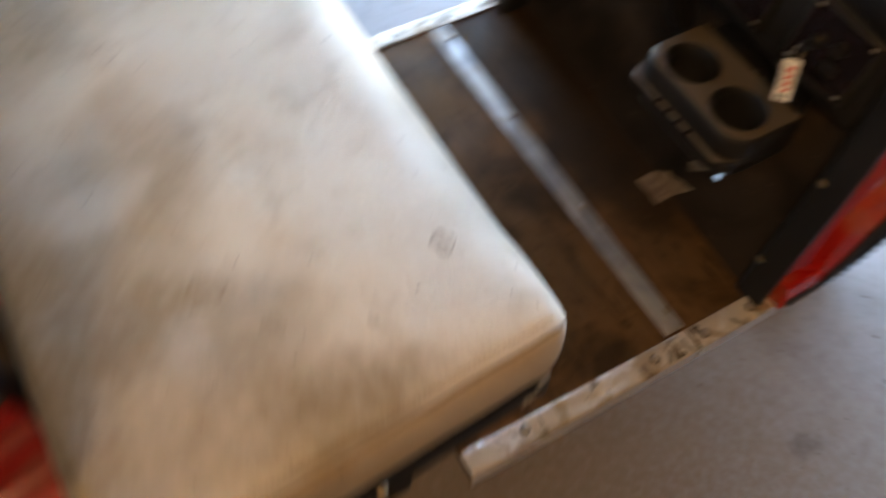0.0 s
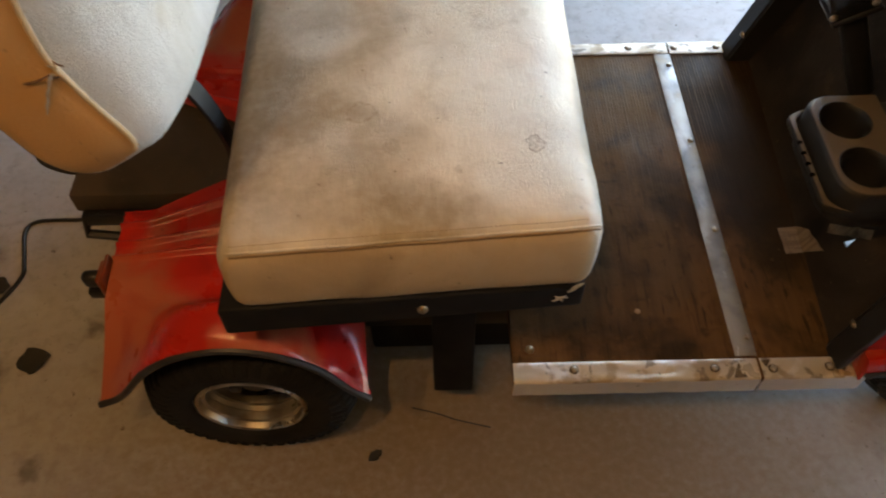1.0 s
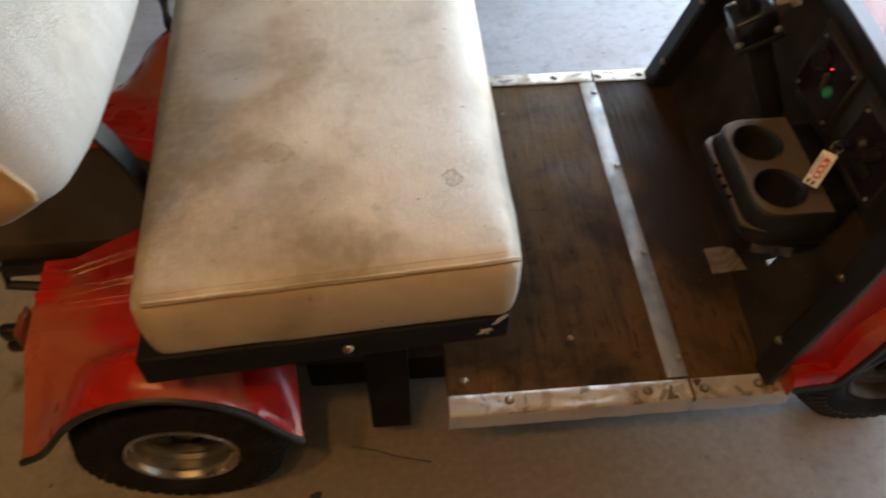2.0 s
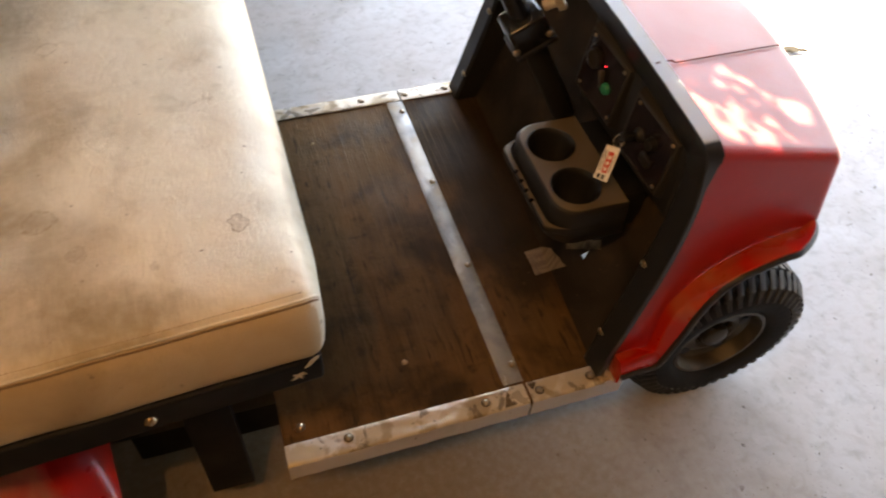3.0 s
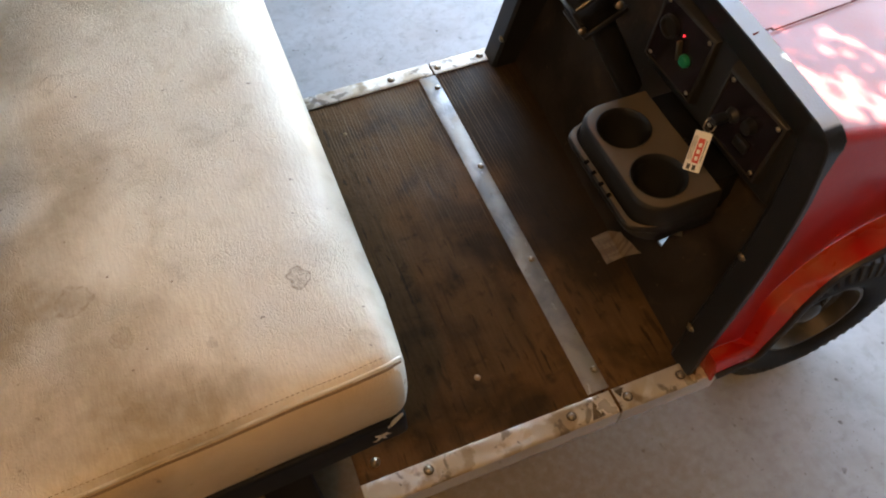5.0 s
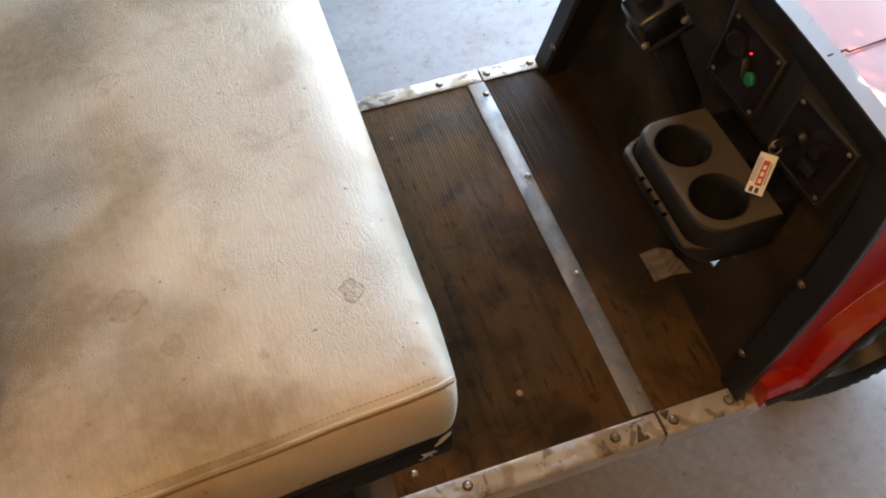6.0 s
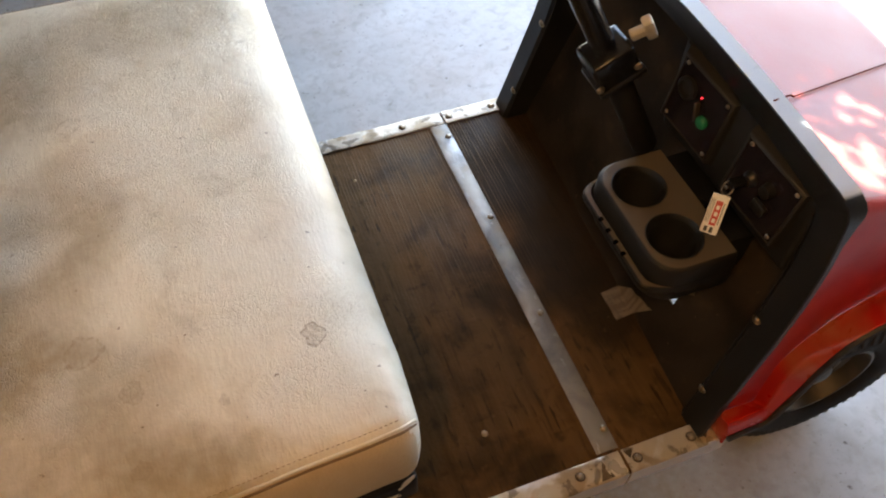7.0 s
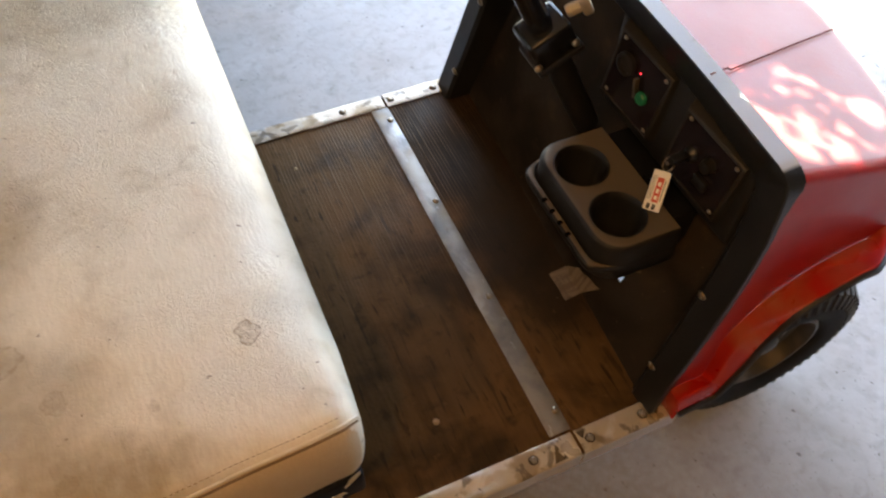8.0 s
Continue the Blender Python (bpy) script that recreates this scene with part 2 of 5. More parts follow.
def crinkled(mat, scale, depth):
    """Fine cracks of old vinyl, in patches."""
    t = mat.node_tree
    p = t.nodes["Principled BSDF"]
    co = t.nodes.new("ShaderNodeTexCoord").outputs["Object"]
    bend = t.nodes.new("ShaderNodeTexNoise")
    bend.inputs["Scale"].default_value = 22.0
    t.links.new(co, bend.inputs["Vector"])
    add = t.nodes.new("ShaderNodeVectorMath")
    add.operation = "MULTIPLY_ADD"
    add.inputs[1].default_value = (0.03, 0.03, 0.03)
    t.links.new(bend.outputs["Color"], add.inputs[0])
    t.links.new(co, add.inputs[2])
    mp = t.nodes.new("ShaderNodeMapping")
    mp.inputs["Scale"].default_value = scale
    mp.inputs["Rotation"].default_value = (0, 0, 0.35)
    t.links.new(add.outputs[0], mp.inputs["Vector"])
    vo = t.nodes.new("ShaderNodeTexVoronoi")
    vo.feature = "DISTANCE_TO_EDGE"
    vo.inputs["Scale"].default_value = 1.0
    t.links.new(mp.outputs[0], vo.inputs["Vector"])
    edge = t.nodes.new("ShaderNodeMapRange")
    edge.inputs["From Max"].default_value = 0.10
    t.links.new(vo.outputs["Distance"], edge.inputs["Value"])
    big = t.nodes.new("ShaderNodeTexNoise")
    big.inputs["Scale"].default_value = 7.0
    t.links.new(co, big.inputs["Vector"])
    amt = t.nodes.new("ShaderNodeMapRange")
    amt.inputs["From Min"].default_value, amt.inputs["From Max"].default_value = 0.40, 0.62
    t.links.new(big.outputs["Fac"], amt.inputs["Value"])
    bn = t.nodes.new("ShaderNodeBump")
    bn.inputs["Distance"].default_value = depth
    t.links.new(amt.outputs["Result"], bn.inputs["Strength"])
    t.links.new(edge.outputs["Result"], bn.inputs["Height"])
    t.links.new(p.inputs["Normal"].links[0].from_socket, bn.inputs["Normal"])
    t.links.new(bn.outputs["Normal"], p.inputs["Normal"])
    dirt = t.nodes.new("ShaderNodeMath")            # dirt sits in the cracks
    dirt.operation = "MULTIPLY_ADD"
    dirt.inputs[1].default_value, dirt.inputs[2].default_value = -0.12, 0.12
    t.links.new(edge.outputs["Result"], dirt.inputs[0])
    dm = t.nodes.new("ShaderNodeMath")
    dm.operation = "MULTIPLY"
    t.links.new(dirt.outputs[0], dm.inputs[0])
    t.links.new(amt.outputs["Result"], dm.inputs[1])
    mx = t.nodes.new("ShaderNodeMix")
    mx.data_type = "RGBA"
    mx.inputs["B"].default_value = (0.34, 0.25, 0.15, 1)
    t.links.new(dm.outputs[0], mx.inputs["Factor"])
    t.links.new(p.inputs["Base Color"].links[0].from_socket, mx.inputs["A"])
    t.links.new(mx.outputs["Result"], p.inputs["Base Color"])


# warm lamp tint and the cart's shade painted brown on the floor
blotched(concrete, (0.205, 0.135, 0.068), [(-0.60, -0.40, 1.15, 0.80, 0.88), (-0.35, 0.00, 0.62, 0.38, 0.70)])
blotched(concrete, (0.045, 0.036, 0.026), [(-1.62, 0.10, 0.06, 0.05, 0.75), (-1.46, -0.12, 0.035, 0.03, 0.6), (-1.72, 0.42, 0.06, 0.05, 0.6), (-1.40, 0.20, 0.03, 0.025, 0.6), (0.20, -0.30, 0.05, 0.025, 0.4), (-0.25, -0.32, 0.03, 0.05, 0.35)])
blotched(vinyl, (0.28, 0.212, 0.125), [
    (-0.88, 0.14, 0.12, 0.34, 0.85), (-0.78, 0.10, 0.13, 0.045, 0.7), (-0.67, 0.05, 0.10, 0.06, 0.55), (-0.72, -0.03, 0.11, 0.08, 0.65), (-0.63, -0.06, 0.10, 0.06, 0.85),
    (-0.54, -0.06, 0.08, 0.04, 0.22), (-0.73, 0.31, 0.08, 0.13, 0.6), (-0.79, 0.60, 0.14, 0.13, 0.7), (-0.60, 0.72, 0.22, 0.09, 0.45), (-0.44, 0.085, 0.035, 0.02, 0.22), (-0.76, 0.19, 0.10, 0.17, 0.55)])
# pale patches; the last two paint sky sheen at the front edge
blotched(vinyl, (0.76, 0.72, 0.63), [(-0.765, 0.285, 0.055, 0.05, 0.6), (-0.48, 0.19, 0.08, 0.14, 0.4), (-0.60, 0.43, 0.09, 0.12, 0.45), (-0.46, 0.00, 0.07, 0.11, 0.6), (-0.42, 0.14, 0.05, 0.20, 0.5)])
crinkled(vinyl, (330, 105, 150), 0.0007)
ringed(vinyl, (0.20, 0.125, 0.055), [(-0.446, 0.052, 0.0150, 0.85, 0.35), (-0.699, 0.111, 0.0230, 0.55, 0.16), (-0.652, 0.040, 0.0130, 0.40, 0.30), (-0.657, -0.048, 0.0110, 0.40, 0.20),
                                 (-0.688, 0.488, 0.0180, 0.50, 0.08), (-0.767, 0.603, 0.0150, 0.45, 0.06), (-0.560, 0.000, 0.0070, 0.35, 0.30)])
specked(vinyl, (0.16, 0.10, 0.055), 95.0, 0.725, 0.76)
vinyl_side = material("tan_vinyl", (0.50, 0.29, 0.12), 0.45, rough_var=0.08,
                      spots=[((0.24, 0.145, 0.065), 5.0, 0.48, 0.68, 0.6), ((0.12, 0.08, 0.045), 1.0, 0.64, 0.68, 0.5, (60, 30, 16)), ((0.10, 0.07, 0.04), 45.0, 0.68, 0.75, 0.7)],
                      bump=[(200, 0.001, 4.0), (9, 0.005, 2.0)])
vinyl_edge = material("tan_cream_vinyl", (0.55, 0.415, 0.26), 0.42, rough_var=0.08,
                      spots=[((0.27, 0.185, 0.10), 6.0, 0.46, 0.68, 0.7), ((0.64, 0.55, 0.42), 9.0, 0.52, 0.70, 0.5), ((0.14, 0.10, 0.06), 50.0, 0.69, 0.74, 0.6)],
                      bump=[(260, 0.0006, 4.0), (9, 0.004, 2.0)])
thread = material("brown_thread", (0.20, 0.135, 0.075), 0.8)
red_paint = material("red_paint", (0.50, 0.017, 0.012), 0.30, coat=0.35, rough_var=0.08,
                     spots=[((0.44, 0.19, 0.10), 4.6, 0.50, 0.62, 0.60), ((0.30, 0.012, 0.01), 11.0, 0.55, 0.75, 0.5),
                            ((0.10, 0.03, 0.02), 70.0, 0.72, 0.78, 0.6)],
                     bump=[(11, 0.0006, 2.0)])


def top_tinted(mat, colour, amount, low=0.72, high=0.93):
    """Tints the faces that look up: dust, or skylight painted in."""
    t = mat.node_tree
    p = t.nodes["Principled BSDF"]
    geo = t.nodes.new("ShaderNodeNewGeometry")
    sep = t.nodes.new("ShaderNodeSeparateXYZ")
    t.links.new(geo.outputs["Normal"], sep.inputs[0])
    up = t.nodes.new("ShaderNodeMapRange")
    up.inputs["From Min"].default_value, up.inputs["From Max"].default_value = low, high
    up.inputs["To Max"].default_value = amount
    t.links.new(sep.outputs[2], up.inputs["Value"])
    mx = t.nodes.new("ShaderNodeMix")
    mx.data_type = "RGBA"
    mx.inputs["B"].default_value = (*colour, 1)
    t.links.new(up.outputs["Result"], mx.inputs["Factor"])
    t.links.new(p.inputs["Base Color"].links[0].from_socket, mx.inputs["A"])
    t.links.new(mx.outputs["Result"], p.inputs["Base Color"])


seam_red = material("dull_dark_red", (0.15, 0.02, 0.018), 0.85, spec=0.1)
rim_plastic = material("rim_plastic", (0.015, 0.0165, 0.020), 0.36, spec=0.5, rough_var=0.1, spots=[((0.035, 0.032, 0.03), 9.0, 0.5, 0.8, 0.5)], bump=[(300, 0.0005, 3.0)])
# sky reflection on the rim's top lip painted as pale blue-grey
top_tinted(rim_plastic, (0.60, 0.66, 0.73), 0.94, 0.86, 0.92)
cowl_red = material("cowl_red", (0.46, 0.016, 0.021), 0.42, spec=0.5, coat=0.12, rough_var=0.08,
                    spots=[((0.42, 0.05, 0.035), 5.0, 0.48, 0.75, 0.5), ((0.10, 0.03, 0.02), 90.0, 0.735, 0.775, 0.6)], bump=[(9, 0.0010, 3.0), (220, 0.0002, 3.0)])
# dust on the bonnet, with the skylight's pink painted into its colour
top_tinted(cowl_red, (0.43, 0.105, 0.088), 0.85, 0.885, 0.925)
black_plastic = material("black_plastic", (0.017, 0.0158, 0.015), 0.42, rough_var=0.1, spec=0.28,
                         spots=[((0.035, 0.032, 0.03), 9.0, 0.5, 0.8, 0.5)], bump=[(300, 0.0005, 3.0)])
bezel_plastic = material("bezel_plastic", (0.022, 0.019, 0.0155), 0.45, rough_var=0.1, spec=0.4, spots=[((0.035, 0.028, 0.02), 14.0, 0.48, 0.7, 0.6)], bump=[(300, 0.0005, 3.0)])
dusty_plastic = material("dusty_plastic", (0.012, 0.010, 0.008), 0.50, rough_var=0.1, spec=0.35,
                         spots=[((0.03, 0.024, 0.017), 12.0, 0.45, 0.75, 0.6)], bump=[(400, 0.0005, 3.0)])
top_tinted(dusty_plastic, (0.125, 0.092, 0.055), 0.9, 0.80, 0.95)
rubber = material("tyre_rubber", (0.013, 0.0125, 0.012), 0.85, spec=0.22, spots=[((0.036, 0.032, 0.027), 8.0, 0.45, 0.75, 0.6)], bump=[(120, 0.001, 4.0)])
tread_rubber = material("tread_rubber", (0.030, 0.029, 0.028), 0.75, spec=0.3, spots=[((0.062, 0.057, 0.050), 20.0, 0.45, 0.75, 0.7)], bump=[(160, 0.0008, 4.0)])
top_tinted(tread_rubber, (0.10, 0.098, 0.094), 0.7, 0.55, 0.95)
trim_rubber = material("edge_rubber", (0.02, 0.02, 0.022), 0.5, spots=[((0.07, 0.06, 0.05), 20.0, 0.5, 0.8, 0.5)])
steel = material("galvanized_rim", (0.085, 0.074, 0.06), 0.5, 0.6, rough_var=0.1,
                 spots=[((0.20, 0.15, 0.10), 12.0, 0.52, 0.72, 0.7)], bump=[(40, 0.001, 3.0)])
bright_rim = material("zinc_rim", (0.48, 0.46, 0.42), 0.28, 0.95, rough_var=0.08,
                      spots=[((0.25, 0.19, 0.12), 16.0, 0.54, 0.70, 0.7)], bump=[(40, 0.0008, 3.0)])
black_steel = material("black_steel", (0.012, 0.012, 0.013), 0.36, 0.2, rough_var=0.1, spots=[((0.04, 0.033, 0.027), 14.0, 0.5, 0.8, 0.5)])
gloss_black = material("gloss_black", (0.008, 0.008, 0.009), 0.22, spec=0.6, rough_var=0.06, spots=[((0.03, 0.026, 0.022), 30.0, 0.55, 0.75, 0.5)])
pan_black = material("pan_black", (0.008, 0.0085, 0.011), 0.6, spec=0.16, rough_var=0.1, spots=[((0.02, 0.017, 0.014), 14.0, 0.5, 0.8, 0.4)])
grime_steel = material("grimy_steel", (0.035, 0.03, 0.026), 0.7, 0.2, spots=[((0.08, 0.064, 0.047), 8.0, 0.45, 0.75, 0.6)], bump=[(60, 0.002, 4.0)])
alu = material("scuffed_aluminium", (0.66, 0.58, 0.45), 0.32, 0.35, rough_var=0.10,
               spots=[((0.60, 0.49, 0.34), 7.0, 0.42, 0.58, 0.7), ((0.80, 0.77, 0.72), 12.0, 0.57, 0.62, 0.7), ((0.36, 0.25, 0.13), 15.0, 0.53, 0.60, 0.75), ((0.12, 0.08, 0.045), 27.0, 0.585, 0.63, 0.7), ((0.06, 0.045, 0.03), 60.0, 0.70, 0.74, 0.8)],
               bump=[(26, 0.0012, 2.0)])
# the angle's cleaner upright face, sky reflection painted in as pale grey
alu_face = material("pale_aluminium", (0.70, 0.69, 0.70), 0.34, 0.3, rough_var=0.08, spots=[((0.50, 0.46, 0.42), 9.0, 0.52, 0.68, 0.5), ((0.12, 0.09, 0.06), 70.0, 0.70, 0.74, 0.7)], bump=[(30, 0.0008, 2.0)])
alu_strip = material("dull_strip", (0.40, 0.365, 0.305), 0.42, 0.55, rough_var=0.12,
                     spots=[((0.19, 0.19, 0.185), 1.0, 0.44, 0.60, 0.8, (16, 9, 10)), ((0.62, 0.61, 0.58), 1.0, 0.54, 0.64, 0.6, (14, 6, 10)), ((0.33, 0.235, 0.14), 9.0, 0.52, 0.66, 0.7), ((0.70, 0.68, 0.62), 1.0, 0.66, 0.69, 0.5, (60, 22, 10)), ((0.10, 0.08, 0.06), 55.0, 0.66, 0.72, 0.4)],
                     bump=[(9, 0.002, 2.0), (40, 0.0008, 2.0)])
chrome = material("bright_screw", (0.52, 0.45, 0.35), 0.30, 0.9, spots=[((0.20, 0.135, 0.07), 170.0, 0.46, 0.60, 0.8)])
ply = material("worn_plywood", (0.135, 0.071, 0.026), 0.64, rough_var=0.12, spec=0.10,
               spots=[((0.050, 0.027, 0.011), 1.0, 0.44, 0.66, 0.4, (60, 4.0, 40)), ((0.145, 0.075, 0.028), 3.2, 0.48, 0.68, 0.75),
                      ((0.020, 0.014, 0.009), 1.0, 0.60, 0.66, 0.5, (80, 9, 60)),
                      ((0.016, 0.010, 0.006), 1.0, 0.635, 0.69, 0.75, (95, 13.0, 60)),
                      ((0.024, 0.014, 0.007), 5.0, 0.48, 0.64, 0.8), ((0.17, 0.088, 0.032), 9.0, 0.55, 0.70, 0.5),
                      # the last spot paints footwell shade on the front board
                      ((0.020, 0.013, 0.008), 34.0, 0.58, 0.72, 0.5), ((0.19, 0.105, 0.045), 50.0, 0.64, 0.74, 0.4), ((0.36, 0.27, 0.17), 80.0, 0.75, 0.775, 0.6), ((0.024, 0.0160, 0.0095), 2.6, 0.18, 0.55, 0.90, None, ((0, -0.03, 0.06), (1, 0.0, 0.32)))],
               bump=[(1.0, 0.0008, 3.0, (70, 2.2, 60)), (1.0, 0.0015, 3.0, (70, 12.0, 30)), (160, 0.0008, 3.0), (11, 0.004, 3.0)])


def ribbed(mat, pitch, colour, amount):
    """Pale worn ridges along y, strongest towards the far edge of the board."""
    t = mat.node_tree
    p = t.nodes["Principled BSDF"]

    def calc(op, a, b=None, c=None):
        n = t.nodes.new("ShaderNodeMath")
        n.operation = op
        for k, v in enumerate((a, b, c)):
            if v is None:
                continue
            if isinstance(v, (int, float)):
                n.inputs[k].default_value = v
            else:
                t.links.new(v, n.inputs[k])
        return n.outputs[0]

    def span(v, lo, hi):
        n = t.nodes.new("ShaderNodeMapRange")
        n.inputs["From Min"].default_value, n.inputs["From Max"].default_value = lo, hi
        t.links.new(v, n.inputs["Value"])
        return n.outputs["Result"]

    co = t.nodes.new("ShaderNodeTexCoord").outputs["Object"]
    sep = t.nodes.new("ShaderNodeSeparateXYZ")
    t.links.new(co, sep.inputs[0])
    nz = t.nodes.new("ShaderNodeTexNoise")
    nz.inputs["Scale"].default_value = 6.0
    nz.inputs["Detail"].default_value = 4.0
    t.links.new(co, nz.inputs["Vector"])
    bend = calc("MULTIPLY_ADD", nz.outputs["Fac"], 0.004, sep.outputs[0])
    line = span(calc("PINGPONG", calc("MULTIPLY", bend, 1 / pitch), 0.5), 0.12, 0.38)
    side_ = calc("MULTIPLY", calc("MAXIMUM", calc("ADD", sep.outputs[0], 0.02), 0.0), -1.6)
    far = span(calc("ADD", calc("MULTIPLY_ADD", nz.outputs["Fac"], 0.45, sep.outputs[1]), side_), 0.50, 0.95)
    mp = t.nodes.new("ShaderNodeMapping")           # the ridges fade in and out along their length
    mp.inputs["Scale"].default_value = (110, 9, 9)
    t.links.new(co, mp.inputs["Vector"])
    rub = t.nodes.new("ShaderNodeTexNoise")
    rub.inputs["Scale"].default_value, rub.inputs["Detail"].default_value = 1.0, 4.0
    t.links.new(mp.outputs[0], rub.inputs["Vector"])
    worn = calc("MULTIPLY", span(nz.outputs["Fac"], 0.22, 0.50), span(rub.outputs["Fac"], 0.32, 0.62))
    fac = calc("MULTIPLY", calc("MULTIPLY", line, far), calc("MULTIPLY", worn, amount))
    bn = t.nodes.new("ShaderNodeBump")
    bn.inputs["Distance"].default_value = 0.0005
    t.links.new(calc("MULTIPLY", calc("MULTIPLY", line, worn), far), bn.inputs["Height"])
    t.links.new(p.inputs["Normal"].links[0].from_socket, bn.inputs["Normal"])
    t.links.new(bn.outputs["Normal"], p.inputs["Normal"])
    mx = t.nodes.new("ShaderNodeMix")
    mx.data_type = "RGBA"
    mx.inputs["B"].default_value = (*colour, 1)
    t.links.new(fac, mx.inputs["Factor"])
    t.links.new(p.inputs["Base Color"].links[0].from_socket, mx.inputs["A"])
    t.links.new(mx.outputs["Result"], p.inputs["Base Color"])


ribbed(ply, 0.0072, (0.205, 0.132, 0.072), 0.65)
firewall_wood = material("dirty_board", (0.038, 0.028, 0.020), 0.7, spec=0.15, spots=[((0.011, 0.008, 0.005), 6.0, 0.42, 0.62, 0.8), ((0.085, 0.055, 0.032), 18.0, 0.60, 0.74, 0.5), ((0.16, 0.11, 0.07), 70.0, 0.70, 0.75, 0.5)],
                         bump=[(80, 0.001, 4.0)])
box_brown = material("brown_board", (0.070, 0.049, 0.030), 0.7, spots=[((0.035, 0.026, 0.018), 9.0, 0.5, 0.7, 0.7), ((0.12, 0.09, 0.06), 60.0, 0.62, 0.72, 0.5)], bump=[(60, 0.001, 3.0)])
lamp_orange = material("orange_reflector", (0.24, 0.05, 0.015), 0.3, spots=[((0.1, 0.03, 0.01), 60.0, 0.5, 0.7, 0.6)])
paper = material("worn_paper", (0.23, 0.17, 0.105), 0.8, spots=[((0.14, 0.095, 0.055), 1.0, 0.46, 0.60, 0.8, (10, 130, 20)), ((0.05, 0.033, 0.018), 22.0, 0.50, 0.62, 0.85)])
paper_ink = material("faded_ink", (0.14, 0.10, 0.065), 0.8, spots=[((0.22, 0.165, 0.10), 60.0, 0.45, 0.60, 0.9)])
cream = material("cream_plastic", (0.55, 0.48, 0.36), 0.45, spots=[((0.3, 0.22, 0.13), 30.0, 0.5, 0.7, 0.5)])
back_vinyl = material("pale_vinyl", (0.50, 0.51, 0.53), 0.45, rough_var=0.10,
                      spots=[((0.44, 0.44, 0.43), 6.0, 0.46, 0.64, 0.7), ((0.68, 0.69, 0.71), 8.0, 0.52, 0.68, 0.5), ((0.40, 0.36, 0.30), 17.0, 0.58, 0.70, 0.4), ((0.25, 0.21, 0.16), 60.0, 0.69, 0.74, 0.5)],
                      bump=[(260, 0.0004, 4.0), (1.0, 0.0022, 4.0, (40, 30, 14)), (7, 0.004, 2.0)])
crinkled(back_vinyl, (420, 170, 240), 0.0005)
shred_pale = material("pale_shreds", (0.46, 0.43, 0.39), 0.7, spots=[((0.25, 0.20, 0.15), 60.0, 0.45, 0.65, 0.7)])
grimy_scrap = material("grimy_scrap", (0.10, 0.055, 0.04), 0.8, spots=[((0.22, 0.15, 0.11), 90.0, 0.45, 0.65, 0.6)])
white_card = material("white_tag", (0.75, 0.72, 0.68), 0.4)
red_ink = material("red_ink", (0.55, 0.05, 0.04), 0.45)
black_ink = material("dark_ink", (0.03, 0.03, 0.03), 0.5)
slot_black = material("deep_black", (0.003, 0.003, 0.003), 0.9, spec=0.0)
green_plastic = material("green_button", (0.01, 0.22, 0.10), 0.3)
gauge_face = material("gauge_plate", (0.013, 0.010, 0.013), 0.22, spots=[((0.035, 0.02, 0.028), 30.0, 0.5, 0.75, 0.6)])
red_lamp = glow("red_lamp", (1.0, 0.03, 0.05), 0.35)
leaf_brown = material("dry_leaf", (0.030, 0.027, 0.020), 0.8, bump=[(90, 0.002, 3.0)])
cable_black = material("cable_black", (0.02, 0.018, 0.016), 0.55)
grass_green = material("grass_ground", (0.07, 0.09, 0.035), 0.9, spots=[((0.14, 0.12, 0.06), 0.6, 0.45, 0.75, 0.7)])
bulb_glow = glow("warm_bulb", (1.0, 0.70, 0.38), 15.0)


# ---- mesh helpers ----
def mesh_of(name, bm, mat, smooth=True):
    me = bpy.data.meshes.new(name)
    bmesh.ops.recalc_face_normals(bm, faces=bm.faces)
    bm.to_mesh(me)
    bm.free()
    for q in me.polygons:
        q.use_smooth = smooth
    me.materials.append(mat)
    if smooth:
        me.set_sharp_from_angle(angle=radians(38))
    return me


def part(name, bm, mat, parent=None, label="", smooth=True):
    ob = new(name, mesh_of(name, bm, mat, smooth))
    if parent is not None:
        ob.parent = parent
    if label:
        ob["label"] = label
    return ob


def share(name, me, parent, m):
    ob = new(name, me)
    ob.parent = parent
    ob.matrix_basis = m
    return ob


def box(lo, hi, bevel=0.0, seg=2, bm=None):
    bm = bm or bmesh.new()
    r = bmesh.ops.create_cube(bm, size=1.0)
    for v in r["verts"]:
        v.co = Vector([lo[i] + (hi[i] - lo[i]) * (v.co[i] + 0.5) for i in range(3)])
    if bevel:
        es = list({e for v in r["verts"] for e in v.link_edges})
        bmesh.ops.bevel(bm, geom=es, offset=bevel, segments=seg, affect="EDGES", profile=0.5)
    return bm


def moved(bm, m):
    bmesh.ops.transform(bm, matrix=m, verts=bm.verts)
    return bm


def grid(rows, bm=None, close=False):
    """A sheet through rows of points."""
    bm = bm or bmesh.new()
    vs = [[bm.verts.new(p) for p in r] for r in rows]
    for a, b in zip(vs, vs[1:]):
        k = len(a)
        for i in range(k if close else k - 1):
            bm.faces.new((a[i], a[(i + 1) % k], b[(i + 1) % k], b[i]))
    return bm


def thick(bm, d):
    """Gives a sheet thickness d behind its normals."""
    bmesh.ops.recalc_face_normals(bm, faces=bm.faces)
    bmesh.ops.solidify(bm, geom=list(bm.faces), thickness=d)
    return bm


